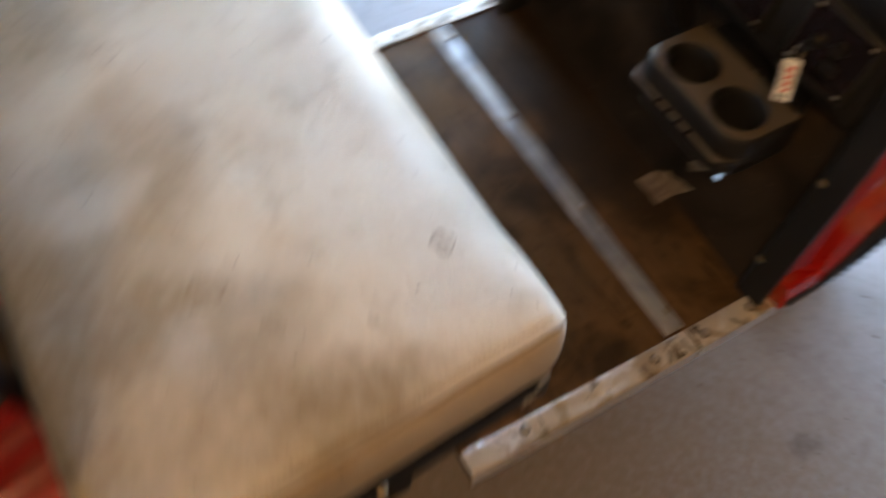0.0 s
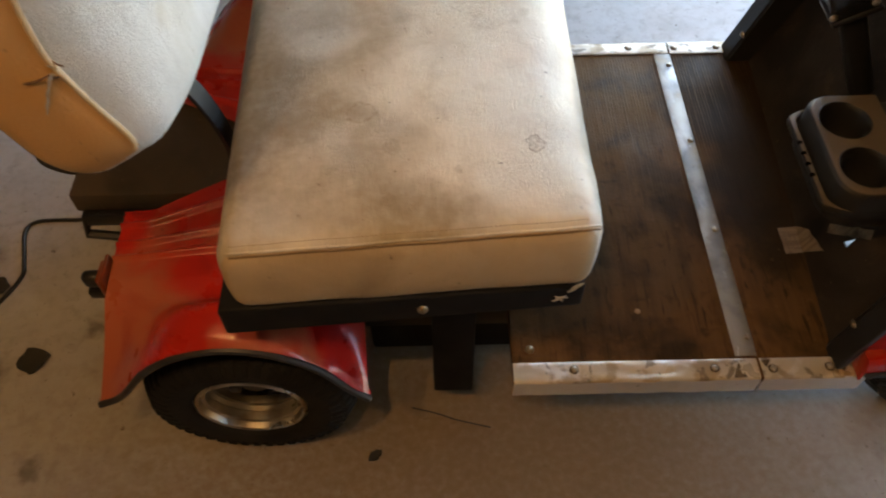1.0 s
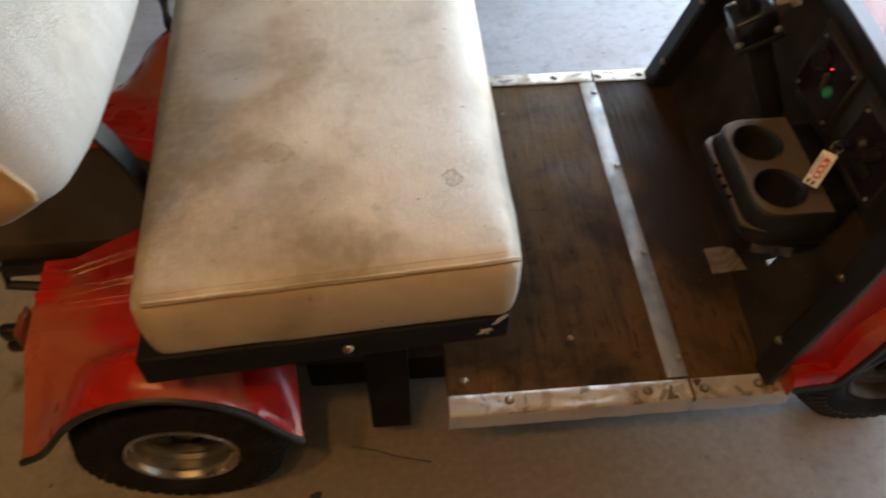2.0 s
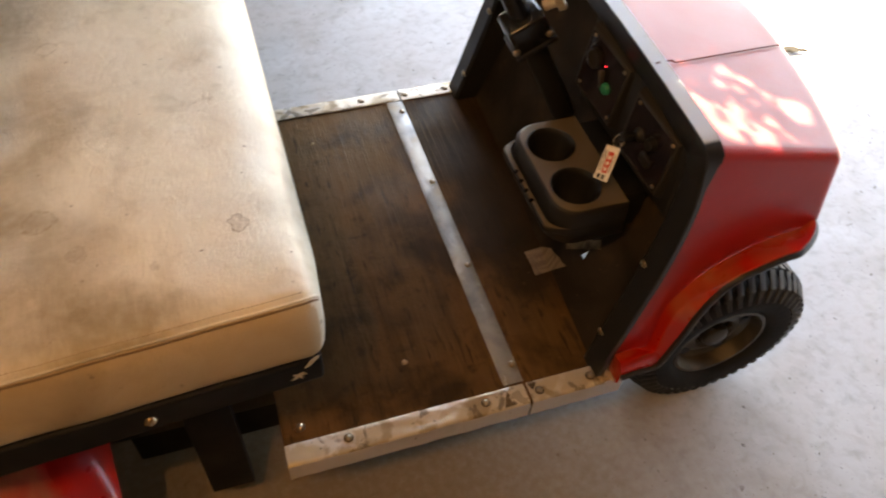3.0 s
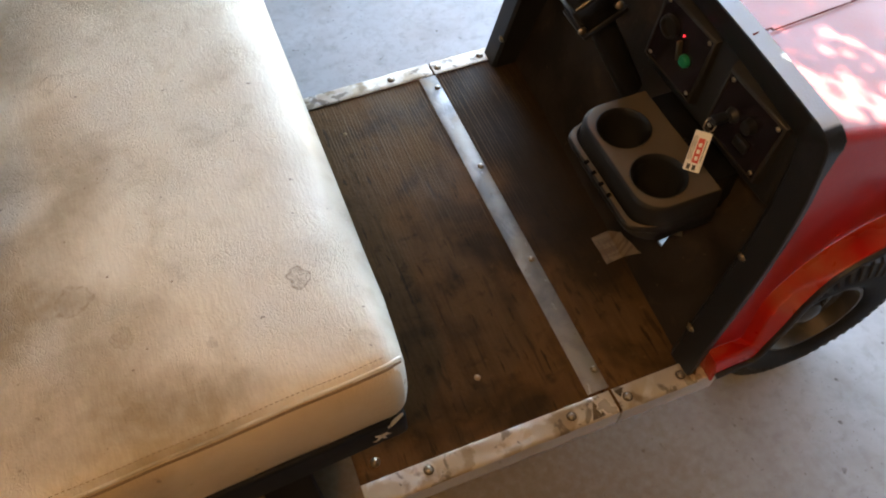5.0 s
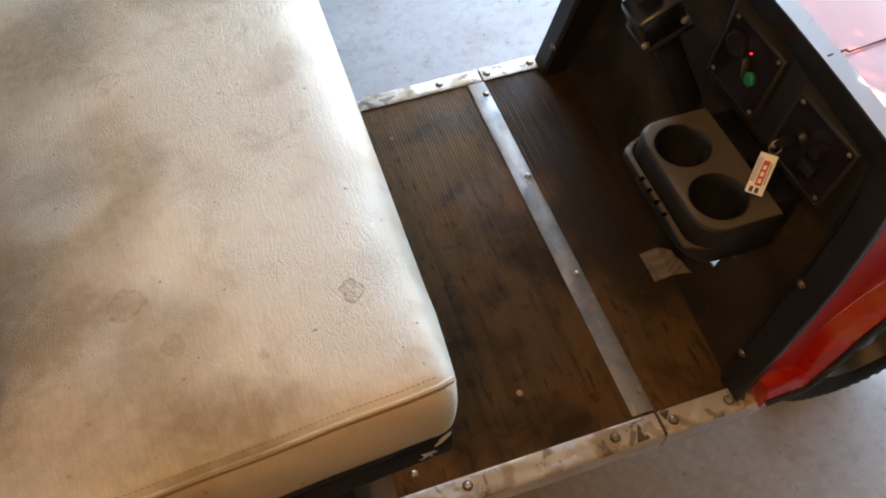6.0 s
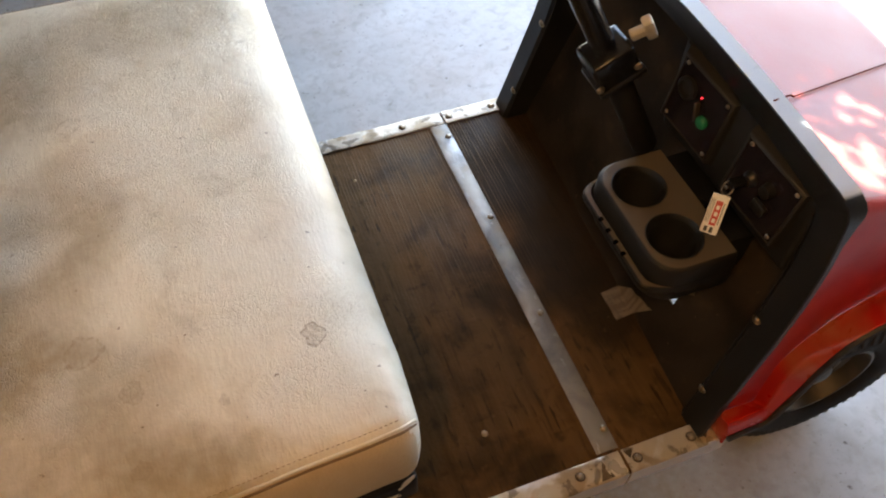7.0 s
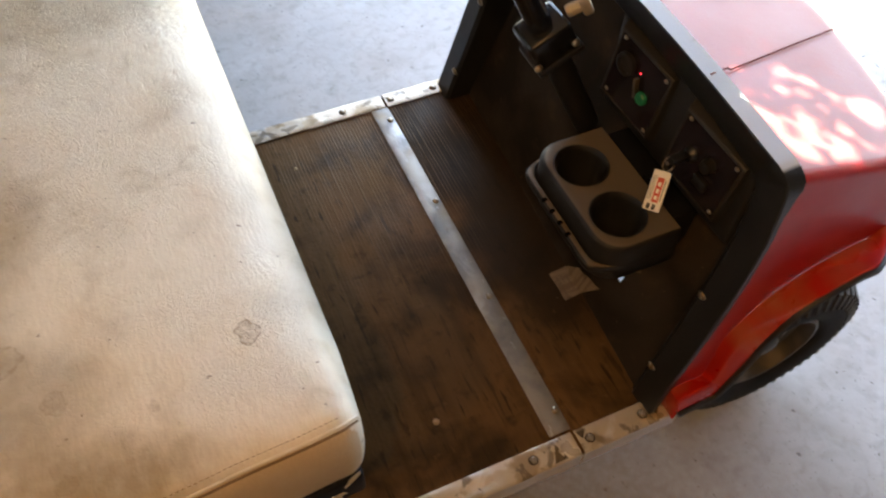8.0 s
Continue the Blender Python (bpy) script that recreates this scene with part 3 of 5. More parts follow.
def tube(path, r, n=10, bm=None, cap=True):
    bm = bm or bmesh.new()
    pts = [Vector(p) for p in path]
    rings = []
    side = None
    for i, p in enumerate(pts):
        d = (pts[min(i + 1, len(pts) - 1)] - pts[max(i - 1, 0)]).normalized()
        if side is None:
            side = d.orthogonal().normalized()
        side = (side - d * side.dot(d)).normalized()
        up = d.cross(side)
        rr = r[i] if isinstance(r, (list, tuple)) else r
        rings.append([bm.verts.new(p + (side * math.cos(2 * math.pi * k / n) + up * math.sin(2 * math.pi * k / n)) * rr) for k in range(n)])
    for a, b in zip(rings, rings[1:]):
        for k in range(n):
            bm.faces.new((a[k], a[(k + 1) % n], b[(k + 1) % n], b[k]))
    if cap:
        bm.faces.new(rings[0][::-1])
        bm.faces.new(rings[-1])
    return bm


def smooth_path(pts, n=6):
    """Catmull-Rom through the points."""
    p = [Vector(q) for q in pts]
    p = [p[0] * 2 - p[1]] + p + [p[-1] * 2 - p[-2]]
    out = []
    for i in range(1, len(p) - 2):
        for k in range(n):
            t = k / n
            out.append(0.5 * (2 * p[i] + (p[i + 1] - p[i - 1]) * t + (2 * p[i - 1] - 5 * p[i] + 4 * p[i + 1] - p[i + 2]) * t * t
                              + (3 * p[i] - p[i - 1] - 3 * p[i + 1] + p[i + 2]) * t ** 3))
    return out + [p[-2]]


def lathe(profile, n=40, bm=None):
    """Turns (radius, height) about the y axis, height along y."""
    bm = bm or bmesh.new()
    rows = [[(r * math.cos(2 * math.pi * k / n), h, r * math.sin(2 * math.pi * k / n)) for k in range(n)] for r, h in profile]
    return grid(rows, bm, True)


def roundbox(lo, hi, r, cuts, warp=None):
    """A soft box: edges of radius r, faces cut so finely that warp(p) can shape them."""
    lo, hi = Vector(lo), Vector(hi)
    axes = []
    for i in range(3):
        a = [lo[i] + r * (1 - math.cos(k / 5 * math.pi / 2)) * 1.0 for k in range(5)]
        b = [hi[i] - (q - lo[i]) for q in a][::-1]
        mid = [lo[i] + r + (hi[i] - lo[i] - 2 * r) * k / cuts[i] for k in range(cuts[i] + 1)]
        axes.append(a + mid + b)
    bm = bmesh.new()
    verts = {}

    def v(p):
        key = tuple(round(c, 6) for c in p)
        if key not in verts:
            q = Vector(p)
            inner = Vector([min(max(q[i], lo[i] + r), hi[i] - r) for i in range(3)])
            d = q - inner
            q = inner + d.normalized() * r if d.length > 1e-7 else q
            verts[key] = bm.verts.new(warp(q) if warp else q)
        return verts[key]

    for i in range(3):
        j, k = (i + 1) % 3, (i + 2) % 3
        for side in (lo[i], hi[i]):
            for a0, a1 in zip(axes[j], axes[j][1:]):
                for b0, b1 in zip(axes[k], axes[k][1:]):
                    q = []
                    for a, b in ((a0, b0), (a1, b0), (a1, b1), (a0, b1)):
                        p = [0, 0, 0]
                        p[i], p[j], p[k] = side, a, b
                        q.append(v(p))
                    bm.faces.new(q)
    return bm


def empty(name):
    return new(name)


# ---- the garage ----
def slab(name, n0, n1, m0, m1, z0, z1, mat):
    bm = box((n0, m0, z0), (n1, m1, z1), 0)
    moved(bm, Matrix.Rotation(OUT, 4, "Z"))
    ob = part(name, bm, mat, smooth=False)
    return tagged(ob, kind="structure")


DOOR_N, TOP = 1.65, 2.6
slab("ground", -150, 150, -150, 150, -0.30, -0.06, grass_green)
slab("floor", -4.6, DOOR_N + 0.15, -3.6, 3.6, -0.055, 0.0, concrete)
slab("pavement", DOOR_N + 0.152, 12.0, -4.5, 4.5, -0.055, -0.004, drive)
slab("wall_west", -4.75, -4.602, -3.75, 3.75, -0.05, TOP, plaster)
slab("wall_south", -4.6, DOOR_N + 0.15, -3.75, -3.602, -0.05, TOP, plaster)
slab("wall_north", -4.6, DOOR_N + 0.15, 3.602, 3.75, -0.05, TOP, plaster)
slab("wall_east", DOOR_N, DOOR_N + 0.15, -3.6, -2.2, 0.001, TOP, plaster)
slab("wall_east_2", DOOR_N, DOOR_N + 0.15, 1.9, 3.6, 0.001, TOP, plaster)
slab("wall_east_3", DOOR_N, DOOR_N + 0.15, -2.198, 1.898, 2.05, TOP, plaster)
SKY_N, SKY_M = 0.31, 1.08                           # unseen roof opening, added to let sun reach the bonnet
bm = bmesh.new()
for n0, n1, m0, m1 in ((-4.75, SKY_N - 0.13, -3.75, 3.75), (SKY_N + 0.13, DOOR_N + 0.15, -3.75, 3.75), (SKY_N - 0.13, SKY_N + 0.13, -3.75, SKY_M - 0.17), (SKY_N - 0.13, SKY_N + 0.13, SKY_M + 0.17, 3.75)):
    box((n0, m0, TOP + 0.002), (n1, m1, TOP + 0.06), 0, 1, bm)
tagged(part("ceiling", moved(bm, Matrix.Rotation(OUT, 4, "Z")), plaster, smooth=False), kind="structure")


def ceiling_bulb(at, watts):
    th = empty("ceiling_bulb")
    th.location = at
    tagged(th, "warm white light bulb in a plain ceiling socket", "light bulb", "ceiling bulbs")
    part("socket", moved(lathe([(0.0, 0.0), (0.05, 0.0), (0.05, -0.02), (0.022, -0.03), (0.022, -0.07), (0.0, -0.07)], 20), Matrix.Rotation(radians(90), 4, "X")), cream, th)
    bm = bmesh.new()
    bmesh.ops.create_uvsphere(bm, u_segments=16, v_segments=10, radius=0.032)
    moved(bm, Matrix.Translation((0, 0, -0.10)))
    b = part("bulb", bm, bulb_glow, th)
    b.visible_shadow = False
    la = new("bulb_light", bpy.data.lights.new("bulb_light", "POINT"))
    la.data.energy, la.data.color, la.data.shadow_soft_size = watts, (1.0, 0.52, 0.18), 0.035
    la.location = Vector(at) + Vector((0, 0, -0.14))


for at, watts in (((-1.45, -0.80, TOP), 1.8), ((-0.85, -0.90, TOP), 1.8)):
    ceiling_bulb(at, watts)

# ---- the cart ----
CY = 0.389                                          # its middle line
ZB = 0.265                                          # top of the floorboard
cart = empty("utility_cart")
cart.location = (0, 0, 0)
tagged(cart, "small red electric utility cart with stained cream vinyl bench seat", "cart")


def both(y):
    return (y, 2 * CY - y)


def mirror(bm):
    moved(bm, Matrix.Translation((0, 2 * CY, 0)) @ Matrix.Scale(-1, 4, (0, 1, 0)))
    return bm


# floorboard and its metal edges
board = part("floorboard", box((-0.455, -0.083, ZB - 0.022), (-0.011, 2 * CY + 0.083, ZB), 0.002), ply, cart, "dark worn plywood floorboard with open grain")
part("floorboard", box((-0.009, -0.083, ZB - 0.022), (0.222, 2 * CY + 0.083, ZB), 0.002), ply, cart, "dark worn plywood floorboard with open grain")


def dent(bm, amount, scale=14.0):
    for v in bm.verts:
        v.co += Vector((0, 1, 1)) * amount * noise.noise(v.co * scale)
    return bm


def angle_trim(x0, x1, far, crumple):
    n = max(10, int((x1 - x0) / 0.004))
    prof = [(-0.046, ZB + 0.0035), (-0.050, ZB + 0.0042), (-0.056, ZB + 0.0044), (-0.063, ZB + 0.0045), (-0.070, ZB + 0.0045), (-0.077, ZB + 0.0044), (-0.083, ZB + 0.0043), (-0.087, ZB + 0.0036),
            (-0.0895, ZB + 0.001), (-0.090, ZB - 0.006), (-0.0895, ZB - 0.024), (-0.089, ZB - 0.046)]
    rows = []
    for i in range(n + 1):
        x = x0 + (x1 - x0) * i / n
        w = 0.6 * crumple * (noise.noise((x * 22, 3.0 + far, 0)) + 0.3 * noise.noise((x * 60, 8.0, far)))
        row = []
        for k, (y, z) in enumerate(prof):
            fold = 0.8 * crumple * (0.45 - abs(noise.noise((x * 13 + 30 * y, y * 40, 5.0 + far)))) if 0 < k < 9 else 0.0
            if not far and 0 < k < 9:               # a long shallow dent, and two bent tabs at the joint
                fold -= 0.0036 * max(0.0, 1 - ((x + 0.20) / 0.085) ** 2 - ((y + 0.074 - 2.2 * (x + 0.2) ** 2) / 0.008) ** 2) ** 0.7
                fold += 0.0045 * max(0.0, 1 - abs(x + 0.028) / 0.020 - abs(y + 0.068) / 0.030) - 0.004 * max(0.0, 1 - abs(x - 0.052) / 0.024 - abs(y + 0.072) / 0.026)
            row.append((x, y + (0.6 * w if k >= 7 else 0.0), z + w * (0.8 if 0 < k < 9 else 0.2) + 0.9 * fold))
        rows.append(row)
    bm = thick(grid(rows), 0.0018)
    if far:
        mirror(bm)
    ob = part("edge_trim", bm, alu, cart, "bent aluminium angle along the floorboard edge")
    ob.data.materials.append(alu_face)
    for q in ob.data.polygons:
        q.material_index = 1 if abs(q.normal.y) > 0.75 else 0
    return ob


trims = [angle_trim(-0.455, 0.004, 0, 0.0032), angle_trim(0.010, 0.200, 0, 0.0024), angle_trim(-0.455, 0.004, 1, 0.0030), angle_trim(0.010, 0.19, 1, 0.0015)]
rows = [[(x, -0.040 + 0.862 * i / 60, ZB + 0.0028 + 0.0012 * noise.noise((x * 9, i * 0.55, 1.0)) + (0.0007 if k in (1, 2) else 0)) for k, x in enumerate((-0.033, -0.031, 0.006, 0.008))] for i in range(61)]
strip = part("joint_strip", thick(grid(rows), 0.0022), alu_strip, cart, "dull flat metal strip over the floorboard joint")


def bent_tab(pts, owner):
    """A triangular flap of the angle, folded up at the joint; it is grimy inside."""
    bm = bmesh.new()
    bm.faces.new([bm.verts.new((x, y, ZB + z)) for x, y, z in pts])
    part("bent_tab", thick(bm, 0.0012), tab_grime, owner, "dark triangular bent tab")


tab_grime = material("grimy_brass", (0.16, 0.11, 0.055), 0.45, 0.4, spots=[((0.05, 0.035, 0.02), 60.0, 0.45, 0.6, 0.8)])
bent_tab(((-0.047, -0.087, 0.0065), (-0.022, -0.086, 0.0065), (-0.033, -0.056, 0.009)), trims[0])
bent_tab(((0.012, -0.052, 0.0062), (0.030, -0.050, 0.0062), (0.018, -0.066, 0.0075)), trims[1])
bent_tab(((0.150, -0.052, 0.0062), (0.176, -0.060, 0.0062), (0.160, -0.078, 0.0075)), trims[1])


def screw_mesh(name, r, h):
    bm = lathe([(0.0, h), (r * 0.45, h * 0.93), (r * 0.8, h * 0.6), (r, h * 0.15), (r * 1.02, -0.001), (0.0, -0.001)], 14)
    for a in (0, 90):                               # cross slot
        box((-r * 0.5, h * 0.80, -r * 0.09), (r * 0.5, h * 1.02, r * 0.09), 0, 1, bm)
        moved(bm, Matrix.Rotation(radians(a), 4, "Y"))
    return mesh_of(name, moved(bm, Matrix.Rotation(radians(90), 4, "X")), chrome)


screw = screw_mesh("screw", 0.0068, 0.0034)
bolt = screw_mesh("bolt", 0.0085, 0.006)
# flat disc for the dark grime around each trim screw
washer = mesh_of("washer", moved(lathe([(0.0, 0.0008), (0.0086, 0.0006), (0.0092, -0.0006), (0.0, -0.0008)], 16), Matrix.Rotation(radians(90), 4, "X")), tab_grime)
for p_, q in ((strip, [(0.000, 0.0), (-0.003, 0.259), (-0.002, 0.519), (-0.002, 0.780)]),):
    for x, y in q:
        share("screw", screw, p_, pose(x, y, ZB + 0.005, 0, 0, random.uniform(0, 90)))
for p_, q in ((trims[0], [(-0.341, -0.063), (-0.078, -0.066)]), (trims[1], [(0.030, -0.069), (0.137, -0.067)]),
              (trims[2], [(-0.341, 0.845), (-0.095, 0.845)]), (trims[3], [(0.022, 0.843), (0.131, 0.843)])):
    for x, y in q:
        share("screw", screw, p_, pose(x, y, ZB + 0.0065, 0, 0, random.uniform(0, 90)))
        share("washer", washer, p_, pose(x, y, ZB + 0.0058))
share("bolt", bolt, board, pose(-0.420, -0.016, ZB + 0.001))
share("bolt", bolt, board, pose(-0.420, 2 * CY + 0.016, ZB + 0.001))
bm = lathe([(0.0, 0.0015), (0.004, 0.0012), (0.0062, 0.0)], 12)
knot_pale = material("pale_filler", (0.46, 0.29, 0.13), 0.6, spots=[((0.25, 0.15, 0.07), 120.0, 0.45, 0.6, 0.7)])
part("filled_knot", moved(bm, Matrix.Translation((-0.200, 0.064, ZB + 0.0006)) @ Matrix.Rotation(radians(90), 4, "X")), knot_pale, board, "pale filled screw hole")
bm = lathe([(0.0, 0.0012), (0.0025, 0.001), (0.004, 0.0)], 12)
part("filled_knot", moved(bm, Matrix.Translation((-0.246, 0.723, ZB + 0.0006)) @ Matrix.Rotation(radians(90), 4, "X")), knot_pale, board, "pale filled screw hole")

# chassis under the board
for y in (0.10, 0.60):
    part("frame_rail", box((-1.05, y, 0.165), (0.55, y + 0.05, 0.235), 0.004), black_steel, cart, "black steel chassis rail")
for x in (-0.44, 0.12):
    part("cross_rail", box((x, 0.0, 0.172), (x + 0.05, 2 * CY, 0.232), 0.004), black_steel, cart, "black steel cross rail")
# added box, keeps daylight from leaking under the seat
part("battery_box", box((-0.74, 0.11, 0.05), (-0.425, 0.66, 0.52), 0.01), pan_black, cart, "dark box blocking the light under the seat")
for y in both(0.0):
    bm = box((-0.605, y - 0.015, 0.09), (-0.525, y + 0.015, 0.552), 0.004)
    part("seat_leg", bm, pan_black, cart, "black steel upright under the seat")
part("rear_axle", tube([(-0.955, -0.03, 0.2), (-0.955, 2 * CY + 0.03, 0.2)], 0.028, 14), black_steel, cart)
part("front_axle", tube([(0.469, 0.02, 0.205), (0.469, 2 * CY - 0.02, 0.205)], 0.02, 14), black_steel, cart)


# ---- wheels ----
def wheel(at, width, radius, out, deep):
    """at: the middle of the outer face; out: -1 near side, 1 far side."""
    th = new("wheel")
    th.parent = cart
    m = pose(*at) @ (Matrix.Identity(4) if out < 0 else Matrix.Rotation(math.pi, 4, "Z"))
    th.matrix_basis = m
    th["label"] = "pneumatic tyre on a small steel rim"
    R, w = radius, width
    prof = [(0.106, 0.012), (0.112, 0.002), (0.125, -0.004), (0.145, -0.007), (0.160, -0.005), (0.172, -0.001), (R - 0.022, 0.004), (R - 0.016, 0.011), (R - 0.011, 0.019), (R - 0.0095, 0.026),
            (R - 0.009, w * 0.5), (R - 0.0095, w - 0.026), (R - 0.014, w - 0.011), (0.172, w + 0.001), (0.140, w + 0.006), (0.106, w - 0.012)]
    bm = lathe(prof, 56)
    part("tyre", bm, rubber, th, "worn black tyre with block tread")
    count = 46
    for row in (0, 1, 2):
        y0, y1 = ((0.0005, w * 0.34), (w * 0.36, w * 0.64), (w * 0.66, w - 0.0005))[row]
        lug = box((-0.0078, y0, R - 0.030 if row != 1 else R - 0.014), (0.0078, y1, R), 0.0012, 1)
        for v in lug.verts:                         # shoulders slope with the carcass, blocks are bent
            edge_ = min(v.co.y, w - v.co.y)
            if edge_ < 0.016 and v.co.z > R - 0.010:
                v.co.z -= 0.018
            v.co.x += 0.010 * (1 if w * 0.28 < v.co.y < w * 0.55 else 0)
        me = mesh_of("tread_block", lug, rubber if deep else tread_rubber)
        for k in range(count):
            share("tread_block", me, th, Matrix.Rotation(2 * math.pi * (k + 0.5 * (row == 1)) / count, 4, "Y"))
    bm = box((-0.0058, -0.0085, R - 0.052), (0.0058, 0.008, R - 0.020), 0.0015, 1)
    for v in bm.verts:                              # shoulder lugs lean in towards the tread
        v.co.y += 0.010 * max(0.0, (v.co.z - R + 0.036) / 0.016)
    bar = mesh_of("shoulder_lug", bm, rubber if deep else tread_rubber)
    for k in range(count):
        share("shoulder_lug", bar, th, Matrix.Rotation(2 * math.pi * k / count, 4, "Y"))
    if deep:
        prof = [(0.112, 0.014), (0.106, 0.003), (0.102, 0.001), (0.098, 0.004), (0.095, 0.016), (0.088, 0.018), (0.086, 0.034), (0.090, 0.038), (0.088, 0.048), (0.081, 0.050), (0.079, 0.066), (0.083, 0.070), (0.080, 0.088), (0.060, 0.094), (0.034, 0.094), (0.030, 0.060), (0.024, 0.056), (0.0, 0.056)]
    else:
        prof = [(0.110, 0.016), (0.104, 0.006), (0.098, 0.006), (0.094, 0.016), (0.090, 0.036), (0.078, 0.044), (0.060, 0.034), (0.046, 0.030), (0.040, 0.038), (0.030, 0.038), (0.028, 0.022), (0.020, 0.016), (0.0, 0.014)]
    part("rim", lathe(prof, 48), bright_rim if deep else steel, th, "scuffed grey steel rim")
    for k in range(4):
        a = math.pi / 2 * k + 0.5
        rr, d = (0.055, 0.092) if deep else (0.036, 0.036)
        bm = lathe([(0.0, -0.010), (0.006, -0.009), (0.0075, 0.0), (0.0075, 0.006)], 6)
        moved(bm, Matrix.Translation((rr * math.cos(a), d, rr * math.sin(a))))
        part("wheel_nut", bm, grime_steel, th)
    if deep:
        part("hub", lathe([(0.0, 0.050), (0.026, 0.051), (0.034, 0.058), (0.036, 0.070), (0.062, 0.076), (0.066, 0.090)], 32), black_steel, th, "dark hub deep inside the rim")
        part("valve_slot", box((-0.040, 0.030, 0.010), (-0.020, 0.060, 0.034), 0.003, 2), black_ink, th)
    if not deep:
        for k in range(5):
            a = 2 * math.pi / 5 * k + 0.2
            bm = lathe([(0.0, -0.0015), (0.011, -0.001), (0.0125, 0.0015)], 14)
            moved(bm, Matrix.Translation((0.073 * math.cos(a), 0.0365, 0.073 * math.sin(a))))
            part("rim_hole", bm, black_ink, th)
    return th


wheel((-0.955, -0.098, 0.2), 0.115, 0.203, -1, True)
wheel((-0.955, 2 * CY + 0.098, 0.2), 0.115, 0.203, 1, True)
wheel((0.469, -0.047, 0.205), 0.112, 0.206, -1, False)
wheel((0.469, 2 * CY + 0.047, 0.205), 0.112, 0.206, 1, False)


# ---- front cowl ----
def rim_x(z):
    pts = ((0.2, 0.132), (0.265, 0.150), (0.345, 0.172), (0.525, 0.219), (0.62, 0.236), (0.70, 0.242), (0.80, 0.235), (0.85, 0.220))
    for (za, xa), (zb_, xb) in zip(pts, pts[1:]):
        if z <= zb_:
            return xa + (xb - xa) * (z - za) / (zb_ - za)
    return pts[-1][1]


def front_x(z, y=-0.04):
    """The nose, bowed forward towards the middle line."""
    return 0.484 + 0.15 * (0.80 - z) + 0.052 * (1 - min(1.0, abs(y - CY) / 0.43) ** 2)


def side_y(z):
    return -0.062 + 0.070 * (z - 0.30)


CREASE = [(0.150, 0.320), (0.181, 0.321), (0.215, 0.323), (0.248, 0.322), (0.2525, 0.360), (0.257, 0.410), (0.268, 0.450), (0.303, 0.496), (0.345, 0.530), (0.400, 0.556), (0.453, 0.569), (0.490, 0.573), (0.530, 0.575)]


def crease_z(x):
    for (xa, za), (xb, zb_) in zip(CREASE, CREASE[1:]):
        if x < xb:
            return za + (zb_ - za) * (x - xa) / (xb - xa)
    return CREASE[-1][1]


def cowl_profile(drop, v=None):
    """From the near sill over the top to the far sill; drop: how much lower the top lies than at the rim; v: how far forward."""
    top = 0.805 - drop
    low = 0.235
    if v is not None:
        lows = []                                   # the skirt hangs a little behind the fender
        for vv in (v - 0.05, v, v + 0.03):
            low = 0.60
            while low > 0.30 and low > crease_z(rim_x(low) + (front_x(low) - rim_x(low)) * vv):
                low -= 0.001
            lows.append(low)
        low = min(lows) - 0.008
    half = []
    for i in range(9):
        z = low + (top - 0.022 - low) * i / 8
        half.append((side_y(z), z))
    y0, z0 = half[-1]
    for i in range(1, 7):
        a = math.pi / 2 * i / 6
        half.append((y0 + 0.022 * (1 - math.cos(a)), z0 + 0.022 * math.sin(a)))
    y1, z1 = half[-1]
    for i in range(1, 9):
        f = i / 8
        half.append((y1 + (CY - y1) * f, z1 + 0.030 * (1 - (1 - f) ** 2)))
    return half + [(2 * CY - y, z) for y, z in half[-2::-1]]


rows = []
V = 34
for i in range(V + 1):
    v = i / V
    prof = cowl_profile(0.065 * v, v)
    rows.append([(rim_x(z) + 0.004 + (front_x(z, y) - rim_x(z)) * v, y, z) for y, z in prof])
for i in range(1, 6):
    a = math.pi / 2 * i / 5
    prof = cowl_profile(0.065 + 0.022 * (1 - math.cos(a)), 1.0)
    rows.append([(front_x(z, y) + 0.022 * math.sin(a), y + (CY - y) * 0.06 * (1 - math.cos(a)), z) for y, z in prof])
bm = grid(rows)
cowl = part("front_cowl", thick(bm, 0.004), cowl_red, cart, "glossy red moulded front cowl, top tinted for dust and skylight")
# front face of the cowl
prof = cowl_profile(0.095)
last = rows[-1]
bm = grid([last, [(x + 0.004, CY + (y - CY) * 0.02, 0.5 + (z - 0.5) * 0.6) for x, y, z in last]])
part("nose_panel", thick(bm, 0.004), red_paint, cowl)

# seam across the bonnet
path = []
for i in range(V + 1):
    v = i / V
    y, z = 0.150 + 0.070 * v, 0
    prof = cowl_profile(0.065 * v)
    for (ya, za), (yb, zb_) in zip(prof, prof[1:]):
        if ya <= y <= yb:
            z = za + (zb_ - za) * (y - ya) / (yb - ya)
    path.append((rim_x(z) + 0.002 + (front_x(z, y) - rim_x(z)) * v, y, z + (0.010 if v < 0.13 else 0.004)))
part("bonnet_seam", tube(path, 0.0013, 8), seam_red, cowl, "dark seam across the bonnet")

# black rim round the opening: a rear face and a lip over the cowl
prof = cowl_profile(0.0)


